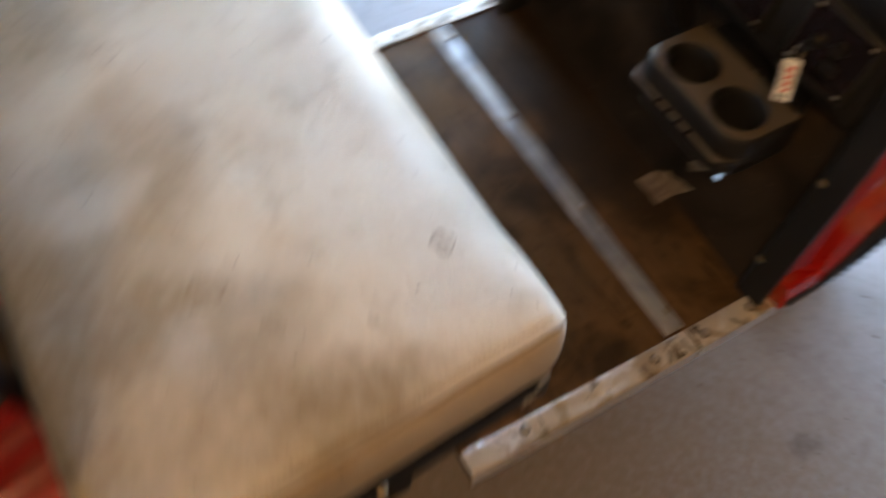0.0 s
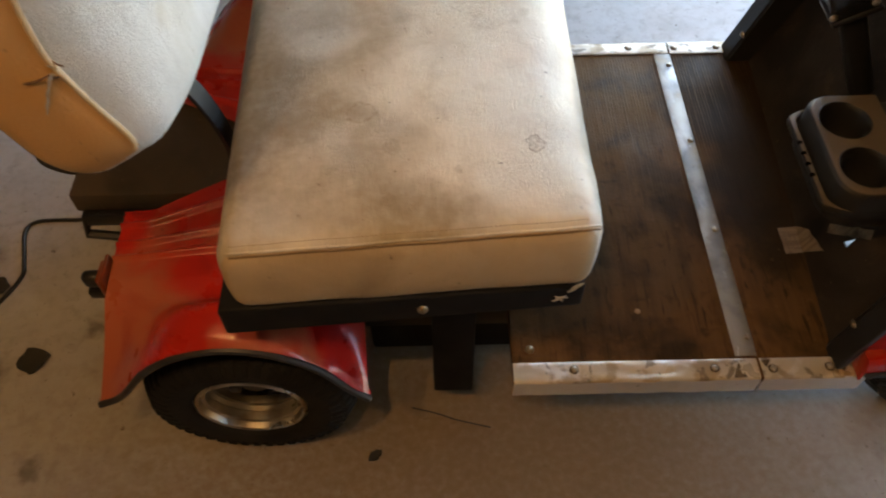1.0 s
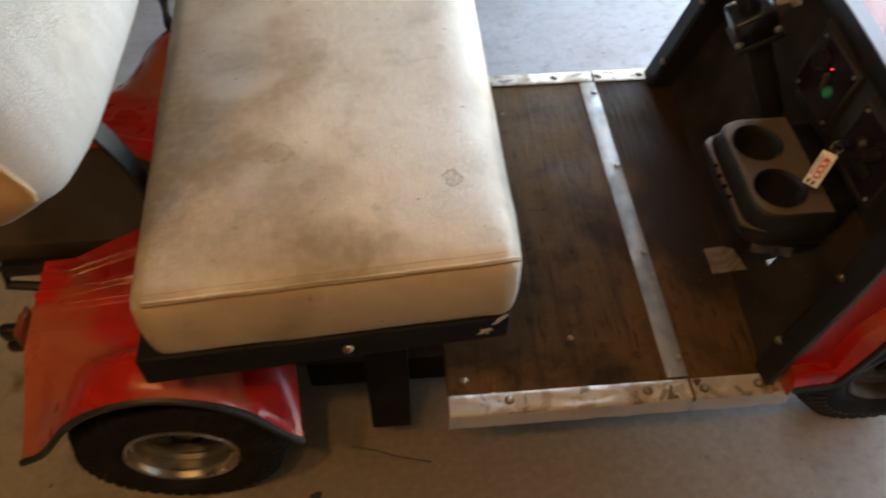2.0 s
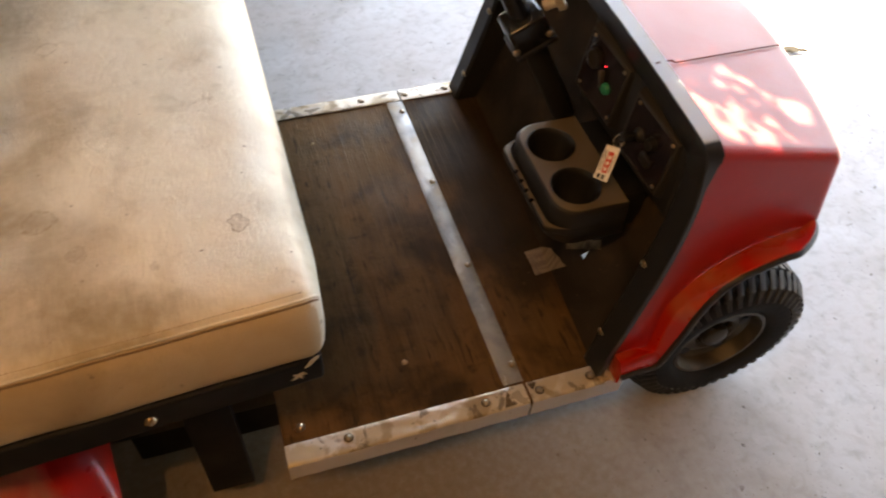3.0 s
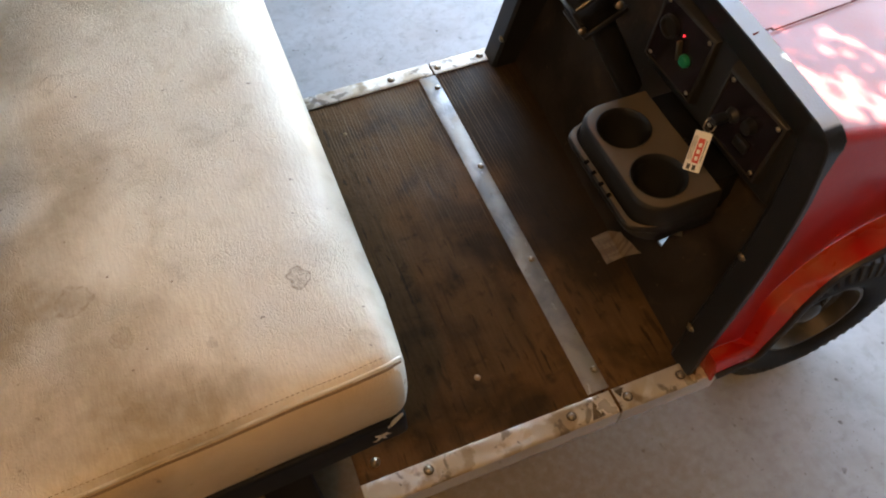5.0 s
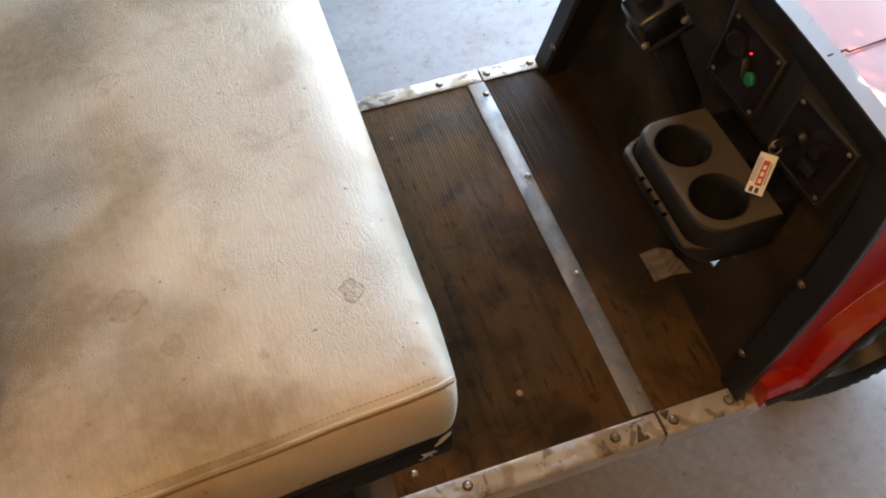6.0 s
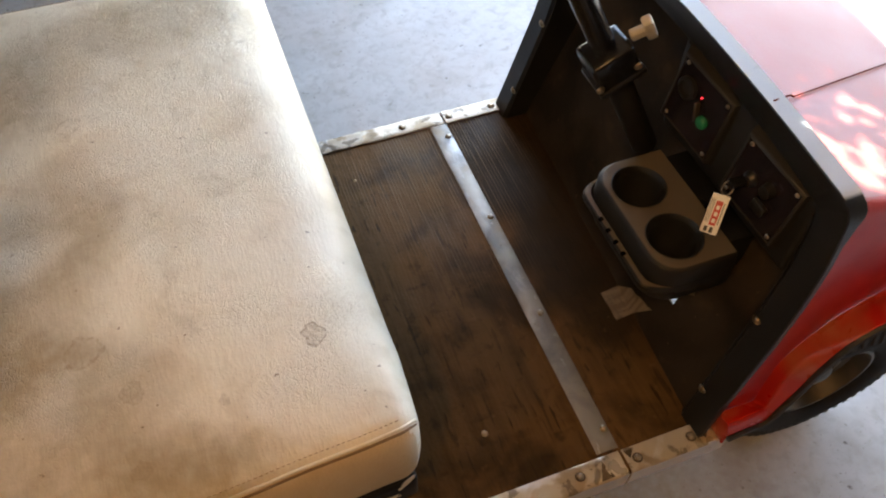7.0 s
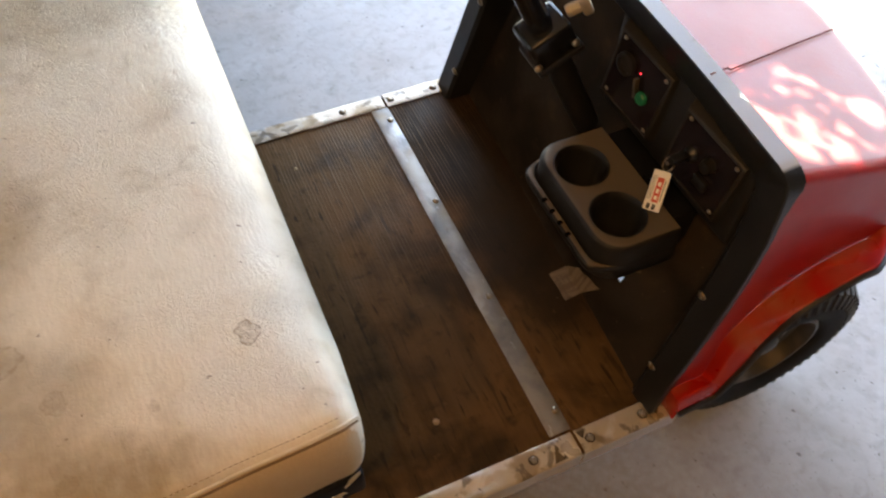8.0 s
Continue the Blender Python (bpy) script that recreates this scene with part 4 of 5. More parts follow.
def rim_ring(d):
    """The opening's outline, d inside the cowl's skin."""
    top, low, r = 0.805 - d, 0.262, max(0.037 - 0.5 * d, 0.012)
    half = []
    for i in range(13):
        z = low + (top - r - low) * i / 12
        half.append((side_y(z) + d, z))
    y0, z0 = half[-1]
    for i in range(1, 7):
        a = math.pi / 2 * i / 6
        half.append((y0 + r * (1 - math.cos(a)), z0 + r * math.sin(a)))
    y1, z1 = half[-1]
    for i in range(1, 9):
        f = i / 8
        half.append((y1 + (CY - y1) * f, z1 + 0.030 * (1 - (1 - f) ** 2)))
    return half + [(2 * CY - y, z) for y, z in half[-2::-1]]


rows = []
for d, dx in ((-0.006, 0.026), (-0.0095, 0.025), (-0.0095, -0.0030), (-0.0075, -0.0050), (0.040, -0.005), (0.045, -0.001), (0.047, 0.006), (0.047, 0.05)):
    wide = dx > 0.01 and d < 0                       # the lip is broad on top and narrow down the sides
    rows.append([(rim_x(z) + (dx * (0.22 + 0.78 * min(1.0, max(0.0, (z - 0.755) / 0.035))) if wide else dx), y, z) for y, z in rim_ring(d)])
bm = grid(rows)
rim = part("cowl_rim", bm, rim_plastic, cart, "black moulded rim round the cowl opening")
tilt = math.degrees(math.atan(0.28))
for y, z in ((-0.020, 0.345), (-0.010, 0.525), (2 * CY + 0.020, 0.345), (2 * CY + 0.010, 0.525)):
    share("bolt", bolt, rim, pose(rim_x(z) - 0.006, y, z, 0, -90 + tilt * -1, 0))

# firewall
def wall_x(z, y=0.39):
    return 0.184 + 0.06 * (y - 0.39) + 0.36 * (z - ZB)


bm = bmesh.new()
edge = [(side_y(z) + 0.012, z) for z in (ZB - 0.02, 0.40, 0.55, 0.725)]
edge += [(2 * CY - y, z) for y, z in edge[::-1]]
loops = [edge, [(0.157, 0.356), (0.143, 0.386), (0.141, 0.357)]]
es = []
for lp in loops:
    vs = [bm.verts.new((wall_x(z, y), y, z)) for y, z in lp]
    es += [bm.edges.new((vs[i], vs[(i + 1) % len(vs)])) for i in range(len(vs))]
bmesh.ops.triangle_fill(bm, edges=es, use_beauty=True)
for f in list(bm.faces):
    if all(any(abs(v.co.y - y) < 1e-5 and abs(v.co.z - z) < 1e-5 for y, z in loops[1]) for v in f.verts):
        bm.faces.remove(f)
bm = thick(bm, 0.004)
fire = part("firewall", bm, firewall_wood, cart, "dark dirty board behind the dashboard")

# inner cheeks between rim and firewall
for s in (0, 1):
    rows = []
    for j in range(9):
        z = ZB + 0.001 + 0.47 * j / 8
        y = side_y(z) + 0.046
        rows.append([(rim_x(z), y, z), (wall_x(z, 2 * CY) + 0.01, y, z)])
    bm = thick(grid(rows), 0.003)
    if s:
        mirror(bm)
    part("cheek", bm, black_plastic, rim)

# dashboard with two raised instrument panels
dash = part("dashboard", box((0.243, 0.016, 0.600), (0.285, 0.372, 0.782), 0.010, 3), black_plastic, cart, "black moulded dashboard")


def panel(origin, right, up, screws):
    """A plate on a sloped bezel; origin: its middle."""
    o, r, u = Vector(origin), Vector(right), Vector(up)
    out = u.cross(r).normalized()
    if out.x > 0:
        out = -out
    a, b = r.length / 2, u.length / 2
    r, u = r.normalized(), u.normalized()
    rows = []
    for ea, d in ((0.032, -0.064), (0.029, -0.054), (0.0125, -0.004), (0.0105, -0.001), (0.0085, 0.0), (0.007, 0.0), (0.006, -0.003)):
        ring = []
        for sx, sy in ((-1, -1), (1, -1), (1, 1), (-1, 1)):
            ring.append(o + r * sx * (a + ea) + u * sy * (b + ea) + out * d)
        rows.append(ring)
    bm = grid(rows, close=True)
    p_ = part("instrument_panel", bm, bezel_plastic, dash, "raised black instrument panel")
    m = Matrix((r, u, out)).transposed().to_4x4()
    m.translation = o - out * 0.003
    face = box((-a - 0.008, -b - 0.008, -0.004), (a + 0.008, b + 0.008, 0.001), 0.001, 1)
    f = part("face_plate", moved(face, m), gauge_face, dash, "dark purple-black gauge plate")
    for sx, sy in screws:
        share("screw", small_screw, dash, m @ pose(sx * a, sy * b, 0.001))
    return m, a, b


small_screw = screw_mesh("small_screw", 0.004, 0.0025)
corners = ((-1, -1), (1, -1), (1, 1), (-1, 1))
mA, aA, bA = panel((0.2215, 0.2785, 0.7115), (0.013, -0.096, -0.014), (0.006, -0.009, 0.106), corners)
mB, aB, bB = panel((0.2215, 0.100, 0.705), (0.013, -0.096, -0.014), (0.005, -0.008, 0.098), corners)


def on(m, bm):
    return moved(bm, m)


FLAT = Matrix.Rotation(radians(90), 4, "X")
# panel A: a round socket, a toggle with its red lamp, a green button
part("socket_ring", on(mA @ pose(-0.028, 0.020, 0.001), moved(lathe([(0.019, 0.0), (0.019, 0.008), (0.015, 0.009), (0.014, 0.002), (0.0, 0.001)], 28), FLAT)), black_plastic, dash, "round black socket")
part("toggle_switch", on(mA @ pose(0.006, 0.004, 0.001, 0, 0, 20), box((-0.0025, -0.018, 0.0), (0.0025, 0.014, 0.010), 0.001)), steel, dash, "slim metal toggle")
part("red_lamp", on(mA @ pose(0.002, 0.026, 0.001), moved(lathe([(0.0, 0.003), (0.0012, 0.002), (0.0014, 0.0)], 14), FLAT)), red_lamp, dash, "small lit red indicator lamp")
part("green_button", on(mA @ pose(0.022, -0.008, 0.001), moved(lathe([(0.0, 0.008), (0.008, 0.0075), (0.0105, 0.005), (0.011, 0.0)], 24), FLAT)), green_plastic, dash, "round green push button")
# panel B: ignition lock, two knobs
part("ignition_lock", on(mB @ pose(-0.022, 0.002, 0.001), moved(lathe([(0.0, 0.008), (0.007, 0.008), (0.009, 0.005), (0.012, 0.003), (0.013, 0.0)], 24), FLAT)), black_steel, dash, "round metal ignition lock")
part("knob", on(mB @ pose(0.012, 0.016, 0.001), moved(lathe([(0.0, 0.014), (0.010, 0.013), (0.012, 0.0)], 18), FLAT)), black_plastic, dash)
part("knob", on(mB @ pose(0.014, -0.020, 0.001), box((-0.014, -0.010, 0.0), (0.014, 0.010, 0.008), 0.003)), black_plastic, dash)

# steering column
COL = Vector((0.202, 0.359, 0.585)) - Vector((0.026, 0.359, 0.920))
top_ = Vector((0.026, 0.359, 0.920)) - COL.normalized() * 0.16
column = part("steering_column", tube([top_, (0.097, 0.359, 0.785)], 0.019, 20), gloss_black, cart, "black steel steering column")
part("lower_column", tube([(0.094, 0.359, 0.79), (0.146, 0.359, 0.69), (0.211, 0.359, 0.566)], [0.023, 0.022, 0.022], 20), black_plastic, column)
bm = box((-0.032, -0.036, -0.038), (0.032, 0.036, 0.030), 0.008, 3)
cm = Matrix.Translation((0.098, 0.359, 0.783)) @ (-COL).to_track_quat("Z", "Y").to_matrix().to_4x4()
part("column_clamp", moved(bm, cm), gloss_black, column, "black clamp block on the column")
part("clamp_band", moved(box((-0.036, -0.040, -0.034), (0.036, 0.040, -0.024), 0.003), cm), black_steel, column)
for q in ((0.034, 0.030, -0.012), (-0.034, 0.030, -0.012), (0.034, -0.036, -0.012)):
    share("screw", screw, column, cm @ pose(q[0], q[1], q[2], 0, 90, 0))
# the pale tilt lever
lev = bmesh.new()
box((0.0, -0.008, -0.008), (0.030, 0.008, 0.008), 0.004, 2, lev)
box((0.022, -0.010, -0.020), (0.038, 0.010, 0.022), 0.004, 2, lev)
part("tilt_lever", moved(lev, Matrix.Translation((0.120, 0.350, 0.826)) @ Euler((0.3, -0.5, -0.3)).to_matrix().to_4x4()), cream, column, "pale yellowed plastic tilt lever")


# ---- cup holder on the dashboard ----
def d_shape(x0, x1, y0, y1, r, n=7):
    """Outline with the two rear corners well rounded, flat towards the dashboard."""
    pts = [(x1, y0), (x1, y1)]
    for cx, cy, a0 in ((x0 + r, y1 - r, 90), (x0 + r, y0 + r, 180)):
        for k in range(n + 1):
            a = radians(a0 + 90 * k / n)
            pts.append((cx + r * math.cos(a), cy + r * math.sin(a)))
    return pts


HOLES = ((0.130, 0.245), (0.131, 0.134))
CZ = 0.600
bm = bmesh.new()
outer = d_shape(0.074, 0.206, 0.071, 0.311, 0.046)
rings = [(0.003, CZ - 0.058), (0.009, CZ - 0.056), (0.0165, CZ - 0.052), (0.0180, CZ - 0.046), (0.0175, CZ - 0.041), (0.0150, CZ - 0.0385), (0.0075, CZ - 0.0380), (0.0040, CZ - 0.044), (0.0030, CZ - 0.040), (0.0015, CZ - 0.008), (-0.002, CZ - 0.002), (-0.005, CZ)]
rows = []
for grow, z in rings:
    row = []
    for x, y in outer:
        f = min(1.0, max(0.0, (y - 0.066) / 0.045)) * min(1.0, max(0.0, (0.330 - y) / 0.060)) if grow > 0.003 else 1.0     # the ledge runs out towards both ends
        g = 0.003 + (grow - 0.003) * f * f * (3 - 2 * f) if grow > 0.003 else grow
        row.append((x + (-g if x < 0.2 else 0.0), y + (g if y > 0.2 else -g) * (1 if x < 0.2 else 0.6), z))
    rows.append(row)
grid(rows, bm, True)
# top face with two holes, as a fan between outline and hole rims
ov = [bm.verts.new(Vector(p)) for p in rows[-1]]
edges = [bm.edges.new((ov[i], ov[(i + 1) % len(ov)])) for i in range(len(ov))]
for hx, hy in HOLES:
    hv = [bm.verts.new((hx + 0.0455 * math.cos(2 * math.pi * k / 32), hy + 0.0455 * math.sin(2 * math.pi * k / 32), CZ)) for k in range(32)]
    edges += [bm.edges.new((hv[i], hv[(i + 1) % 32])) for i in range(32)]
bmesh.ops.triangle_fill(bm, edges=edges, use_beauty=True)
for f in [f for f in bm.faces if all(abs(v.co.z - CZ) < 1e-6 for v in f.verts)]:
    c = f.calc_center_median()
    if any((c.x - hx) ** 2 + (c.y - hy) ** 2 < 0.039 ** 2 for hx, hy in HOLES):
        bm.faces.remove(f)
bmesh.ops.remove_doubles(bm, verts=bm.verts, dist=1e-5)
cup = part("cup_holder", bm, dusty_plastic, cart, "dusty black plastic holder with two cup wells")
for hx, hy in HOLES:
    bm = bmesh.new()
    rows = [[(hx + r * math.cos(2 * math.pi * k / 32), hy + r * math.sin(2 * math.pi * k / 32), z) for k in range(32)]
            for r, z in ((0.0465, CZ + 0.0008), (0.0455, CZ + 0.0012), (0.0435, CZ - 0.001), (0.039, CZ - 0.010), (0.036, CZ - 0.085), (0.032, CZ - 0.090), (0.0005, CZ - 0.090))]
    part("cup_well", grid(rows, bm, True), black_plastic, cup, "deep round cup well")
lower = d_shape(0.070, 0.212, 0.071, 0.308, 0.050)
rows = [[(x - g if x < 0.2 else x, y + (g if y > 0.2 else -g), z) for x, y in lower] for g, z in ((-0.030, CZ - 0.098), (-0.010, CZ - 0.094), (-0.002, CZ - 0.084), (0.0, CZ - 0.057))]
bm = grid(rows, close=True)
bm.faces.new([v for v in bm.verts][:len(lower)])
part("tray", bm, black_plastic, cup)
for k in range(4):
    part("slot", box((0.0562, 0.1505 + 0.0255 * k, CZ - 0.0425), (0.0640, 0.1575 + 0.0255 * k, CZ - 0.0362), 0.001, 1), slot_black, cup)
part("bracket", box((0.195, 0.10, 0.50), (0.262, 0.30, 0.59), 0.004), black_steel, cup)
for y, z in ((0.498, 0.385), (0.478, 0.318)):
    share("screw", small_screw, fire, pose(wall_x(z, y) - 0.001, y, z, 0, -70, 0))

# front fender flare, both sides
MIDLINE = [(0.181, 0.325), (0.215, 0.333), (0.249, 0.338), (0.2535, 0.375), (0.259, 0.420), (0.271, 0.455), (0.304, 0.502), (0.341, 0.542), (0.388, 0.564), (0.440, 0.577), (0.470, 0.583)]
LIP = [(0.182, 0.300), (0.217, 0.306), (0.256, 0.311), (0.273, 0.362), (0.286, 0.416), (0.296, 0.470), (0.317, 0.524), (0.343, 0.553), (0.388, 0.572), (0.425, 0.584), (0.450, 0.588)]
for s in (0, 1):
    cre = smooth_path([(x, side_y(z) - 0.001, z) for x, z in CREASE[1:12]] + [(0.497, -0.040, 0.574), (0.505, -0.030, 0.575), (0.508, -0.010, 0.575), (0.509, 0.030, 0.573)], 4)
    mid = smooth_path([(x, side_y(z) - 0.026, z) for x, z in MIDLINE] + [(0.489, -0.061, 0.585), (0.504, -0.047, 0.585), (0.513, -0.028, 0.584), (0.515, 0.030, 0.582)], 4)
    lip = smooth_path([(x, -0.097, z) for x, z in LIP] + [(0.484, -0.079, 0.588), (0.510, -0.056, 0.588), (0.520, -0.030, 0.586), (0.522, 0.030, 0.584)], 4)
    rows = [cre, [a.lerp(b, 0.33) + Vector((0, 0, -0.001)) for a, b in zip(cre, mid)], [a.lerp(b, 0.75) for a, b in zip(cre, mid)], [a.lerp(b, 0.96) for a, b in zip(cre, mid)],
            [a.lerp(b, 0.05) for a, b in zip(mid, lip)], [a.lerp(b, 0.5) + Vector((0, 0, 0.002)) for a, b in zip(mid, lip)], [a.lerp(b, 0.92) + Vector((0, 0, 0.002)) for a, b in zip(mid, lip)], lip, [p_ + Vector((0, 0.001, -0.010)) for p_ in lip]]
    rows = [[r[0] + Vector((-0.001, 0, 0.270 - r[0].z))] + r for r in rows]       # end wall down on to the sill trim
    bm = thick(grid(rows), 0.003)
    if s:
        mirror(bm)
    fl = part("front_fender", bm, red_paint, cart, "flared red front fender with black rubber edging")
    bm = tube([p_ + Vector((0, -0.002, -0.007)) for p_ in lip], 0.0062, 8)
    if s:
        mirror(bm)
    part("edging", bm, trim_rubber, fl)

# ---- rear body ----
def rear_lip(u):
    pts = [(-1.214, 0.268), (-1.165, 0.300), (-1.100, 0.385), (-1.030, 0.440), (-0.945, 0.462), (-0.865, 0.440), (-0.800, 0.385), (-0.752, 0.305), (-0.722, 0.268)]
    path = smooth_path([(x, 0, z) for x, z in pts], 5)
    q = u * (len(path) - 1)
    i = min(int(q), len(path) - 2)
    return path[i].lerp(path[i + 1], q - i)


INNER = [(0.215, 0.392)] + [(0.206 - 0.002 * k, 0.381 + 0.008 * (0.206 - 0.002 * k) / 0.2 + sum(0.009 * max(0.0, math.cos(math.pi * (0.206 - 0.002 * k - c) / 0.018)) ** 2 for c in (0.186, 0.147, 0.119) if abs(0.206 - 0.002 * k - c) < 0.009)) for k in range(67)] + [(0.060, 0.380), (0.045, 0.378)]


for s in (0, 1):
    U = 44
    lips = [rear_lip(i / U) for i in range(U + 1)]
    rows = []
    for y, z in INNER:                              # ribbed flat inside the wheel
        row = []
        for i in range(U + 1):
            u = i / U
            spread = 1.13 + 1.5 * max(0.0, u - 0.12) * (y - 0.045) / 0.17
            row.append(Vector((-1.203 + 0.475 * u, 0.045 + (y - 0.045) * spread, z + 0.012 * (1 - (2 * u - 0.9) ** 2))))
        rows.append(row)
    for k in range(1, 15):                          # the bulge over the wheel
        f = k / 14
        row = []
        for i in range(U + 1):
            u = i / U
            b = lips[i]
            crest = max(0.384, b.z + 0.026)
            y = 0.045 - 0.159 * f
            if f < 0.55:
                q = f / 0.55
                z = 0.378 + (crest - 0.378) * (q * q * (3 - 2 * q))
            else:
                q = (f - 0.55) / 0.45
                z = crest + (b.z - crest) * (1 - math.sqrt(max(0.0, 1 - q ** 2.2)))
            w = min(1.0, u / 0.34) * min(1.0, (1 - u) / 0.22)
            w = w * w * (3 - 2 * w)
            z = w * z + (1 - w) * (0.378 + (b.z - 0.378) * f) + 0.012 * (1 - (2 * u - 0.9) ** 2) * max(0.0, 1 - 2.2 * f)
            row.append(Vector((-1.203 + 0.475 * u + (b.x - (-1.203 + 0.475 * u)) * f ** 2, y, z)))
        rows.append(row)
    lipline = [p_.copy() for p_ in rows[-1]]
    rows.append([p_ + Vector((0, 0.012, 0.001)) for p_ in rows[-1]])
    bm = thick(grid(rows), 0.003)
    if s:
        mirror(bm)
    rb = part("rear_fender", bm, red_paint, cart, "ribbed red rear fender bulging over the wheel")
    bm = tube([p_ + Vector((0, 0.003, -0.002)) for p_ in lipline], 0.007, 8)
    if s:
        mirror(bm)
    part("edging", bm, trim_rubber, rb)
    # closing back panel
    back_rows = [[r[0].copy(), Vector((r[0].x + 0.006, r[0].y, min(r[0].z - 0.004, 0.27 if r[0].y < 0.1 else 0.30)))] for r in rows[:-1]]
    bm = thick(grid(back_rows), 0.003)
    if s:
        mirror(bm)
    part("back_panel", bm, red_paint, rb)
    bm = box((-1.222, 0.070, 0.345), (-1.207, 0.120, 0.400), 0.005, 2)
    box((-1.212, 0.062, 0.338), (-1.204, 0.128, 0.407), 0.002, 1, bm)
    if s:
        mirror(bm)
    part("tail_lamp", bm, lamp_orange, rb, "small orange tail reflector")

# seat base, cushion, backrest
bm = box((-0.915, -0.100, 0.560), (-0.372, 2 * CY + 0.100, 0.612), 0.006, 3)
for v in bm.verts:                                  # splayed towards the back, and a little lower there
    v.co.y += (-0.030 if v.co.y < CY else 0.030) * (-0.372 - v.co.x) / 0.52
    v.co.z -= 0.014 * (-0.372 - v.co.x) / 0.54 if v.co.z < 0.59 else 0.0
pan = part("seat_pan", bm, pan_black, cart, "black steel seat pan")
share("bolt", bolt, pan, pose(-0.615, -0.1155, 0.583, 90, 0, 0))


def seat_warp(p):
    fx = (p.x + 0.625) / 0.265                       # -1 back, 1 front
    fy = (p.y - CY) / 0.48
    q = p.copy()
    if p.z > 0.66:
        q.z += 0.038 * max(0.0, 1 - fx * fx) ** 0.8 * max(0.0, 1 - abs(fy) ** 4) + 0.003 * noise.noise(p * 7)
        q.z -= 0.006 * max(0.0, 1 - ((p.y - 0.25) / 0.2) ** 2) * max(0.0, 1 - fx * fx)
    if p.z > 0.70:                                   # the worn front edge rolls down
        q.z -= 0.020 * min(1.0, max(0.0, (p.x + 0.440) / 0.075)) ** 2 * min(1.0, max(0.0, (p.y + 0.05) / 0.12))
        q.z += 0.010 * min(1.0, max(0.0, (p.x + 0.70) / 0.30)) * max(0.0, 1 - (p.y + 0.10) / 0.15)
    bulge = max(0.0, 1 - ((p.z - 0.675) / 0.075) ** 2)
    q.y += fy * 0.009 * bulge + (0.0025 * noise.noise(p * 11) if abs(fy) > 0.95 else 0)
    q.x += 0.005 * bulge * fx
    q.x -= 0.009 * max(0.0, 1 - abs(p.y + 0.09) / 0.12) * max(0.0, fx)
    if p.y < CY:
        q.y -= 0.030 * max(0.0, (-0.36 - p.x)) / 0.52 * min(1.0, (CY - p.y) / 0.46)
    q.x -= 0.030 * max(0.0, -fx) * min(1.0, max(0.0, (p.y + 0.1) / 0.8))
    return q


cushion = part("seat_cushion", roundbox((-0.888, -0.092, 0.600), (-0.358, 2 * CY + 0.092, 0.742), 0.026, (26, 40, 6), seat_warp), vinyl, cart, "stained cream vinyl bench seat cushion")


def seam(y, z):
    return [seat_warp(Vector((x, y, z))) for x in np.linspace(-0.868, -0.378, 40)]


for s in (0, 1):
    sg = -1 if s == 0 else 1
    y = -0.0845 if s == 0 else 2 * CY + 0.0845
    path = [p_ + Vector((0, 0.0003 * sg, 0.0008)) for p_ in seam(y, 0.7345)]
    path += [path[-1] + Vector((0.009, -0.004 * sg, -0.003)), path[-1] + Vector((0.017, -0.009 * sg, -0.010)), path[-1] + Vector((0.021, -0.011 * sg, -0.026))]
    part("piping", tube(path, 0.0020, 8), vinyl, cushion, "raised cream piping along the cushion edge")
    # thin brown tube stands in for the shadow below the piping
    part("seam_groove", tube([p_ + Vector((0, 0.0035 * sg, -0.0042)) for p_ in path[:-1]], 0.0017, 6), thread, cushion, "dark brown line painting the shadow under the piping")
    bm = bmesh.new()
    fine = smooth_path(seam(y - 0.0065 * sg, 0.7395), 4)
    for k in range(0, len(fine) - 2, 2):
        tube([fine[k] + Vector((0, 0, 0.0016)), fine[k].lerp(fine[k + 1], 1.1) + Vector((0, 0, 0.0012))], 0.0005, 5, bm)
    part("stitching", bm, thread, cushion, "brown stitched thread beside the piping")
# cushion sides tan: warm lamp light painted in, by face direction
cushion.data.materials.append(vinyl_edge)
for q in cushion.data.polygons:
    q.material_index = 1 if abs(q.normal.y) > 0.72 else 0


# torn vinyl at the front corner
torn_blue = material("torn_backing", (0.36, 0.38, 0.42), 0.75, spots=[((0.33, 0.31, 0.29), 70.0, 0.48, 0.66, 0.6)])
rows = []
for k in range(7):                                  # bared backing cloth with a ragged edge
    f = k / 6
    w = 0.0065 * math.sin(math.pi * min(1.0, 0.15 + f * 0.8)) ** 0.6
    x, y, z = -0.399 + 0.023 * f, -0.1015 + 0.0045 * f * f, 0.602 + 0.016 * f
    rows.append([(x, y, z - w * random.uniform(0.4, 1.0)), (x, y - 0.002, z), (x, y + 0.001, z + w * random.uniform(0.3, 0.9))])
part("torn_patch", thick(grid(rows), 0.0015), torn_blue, cushion, "torn patch showing pale backing cloth")
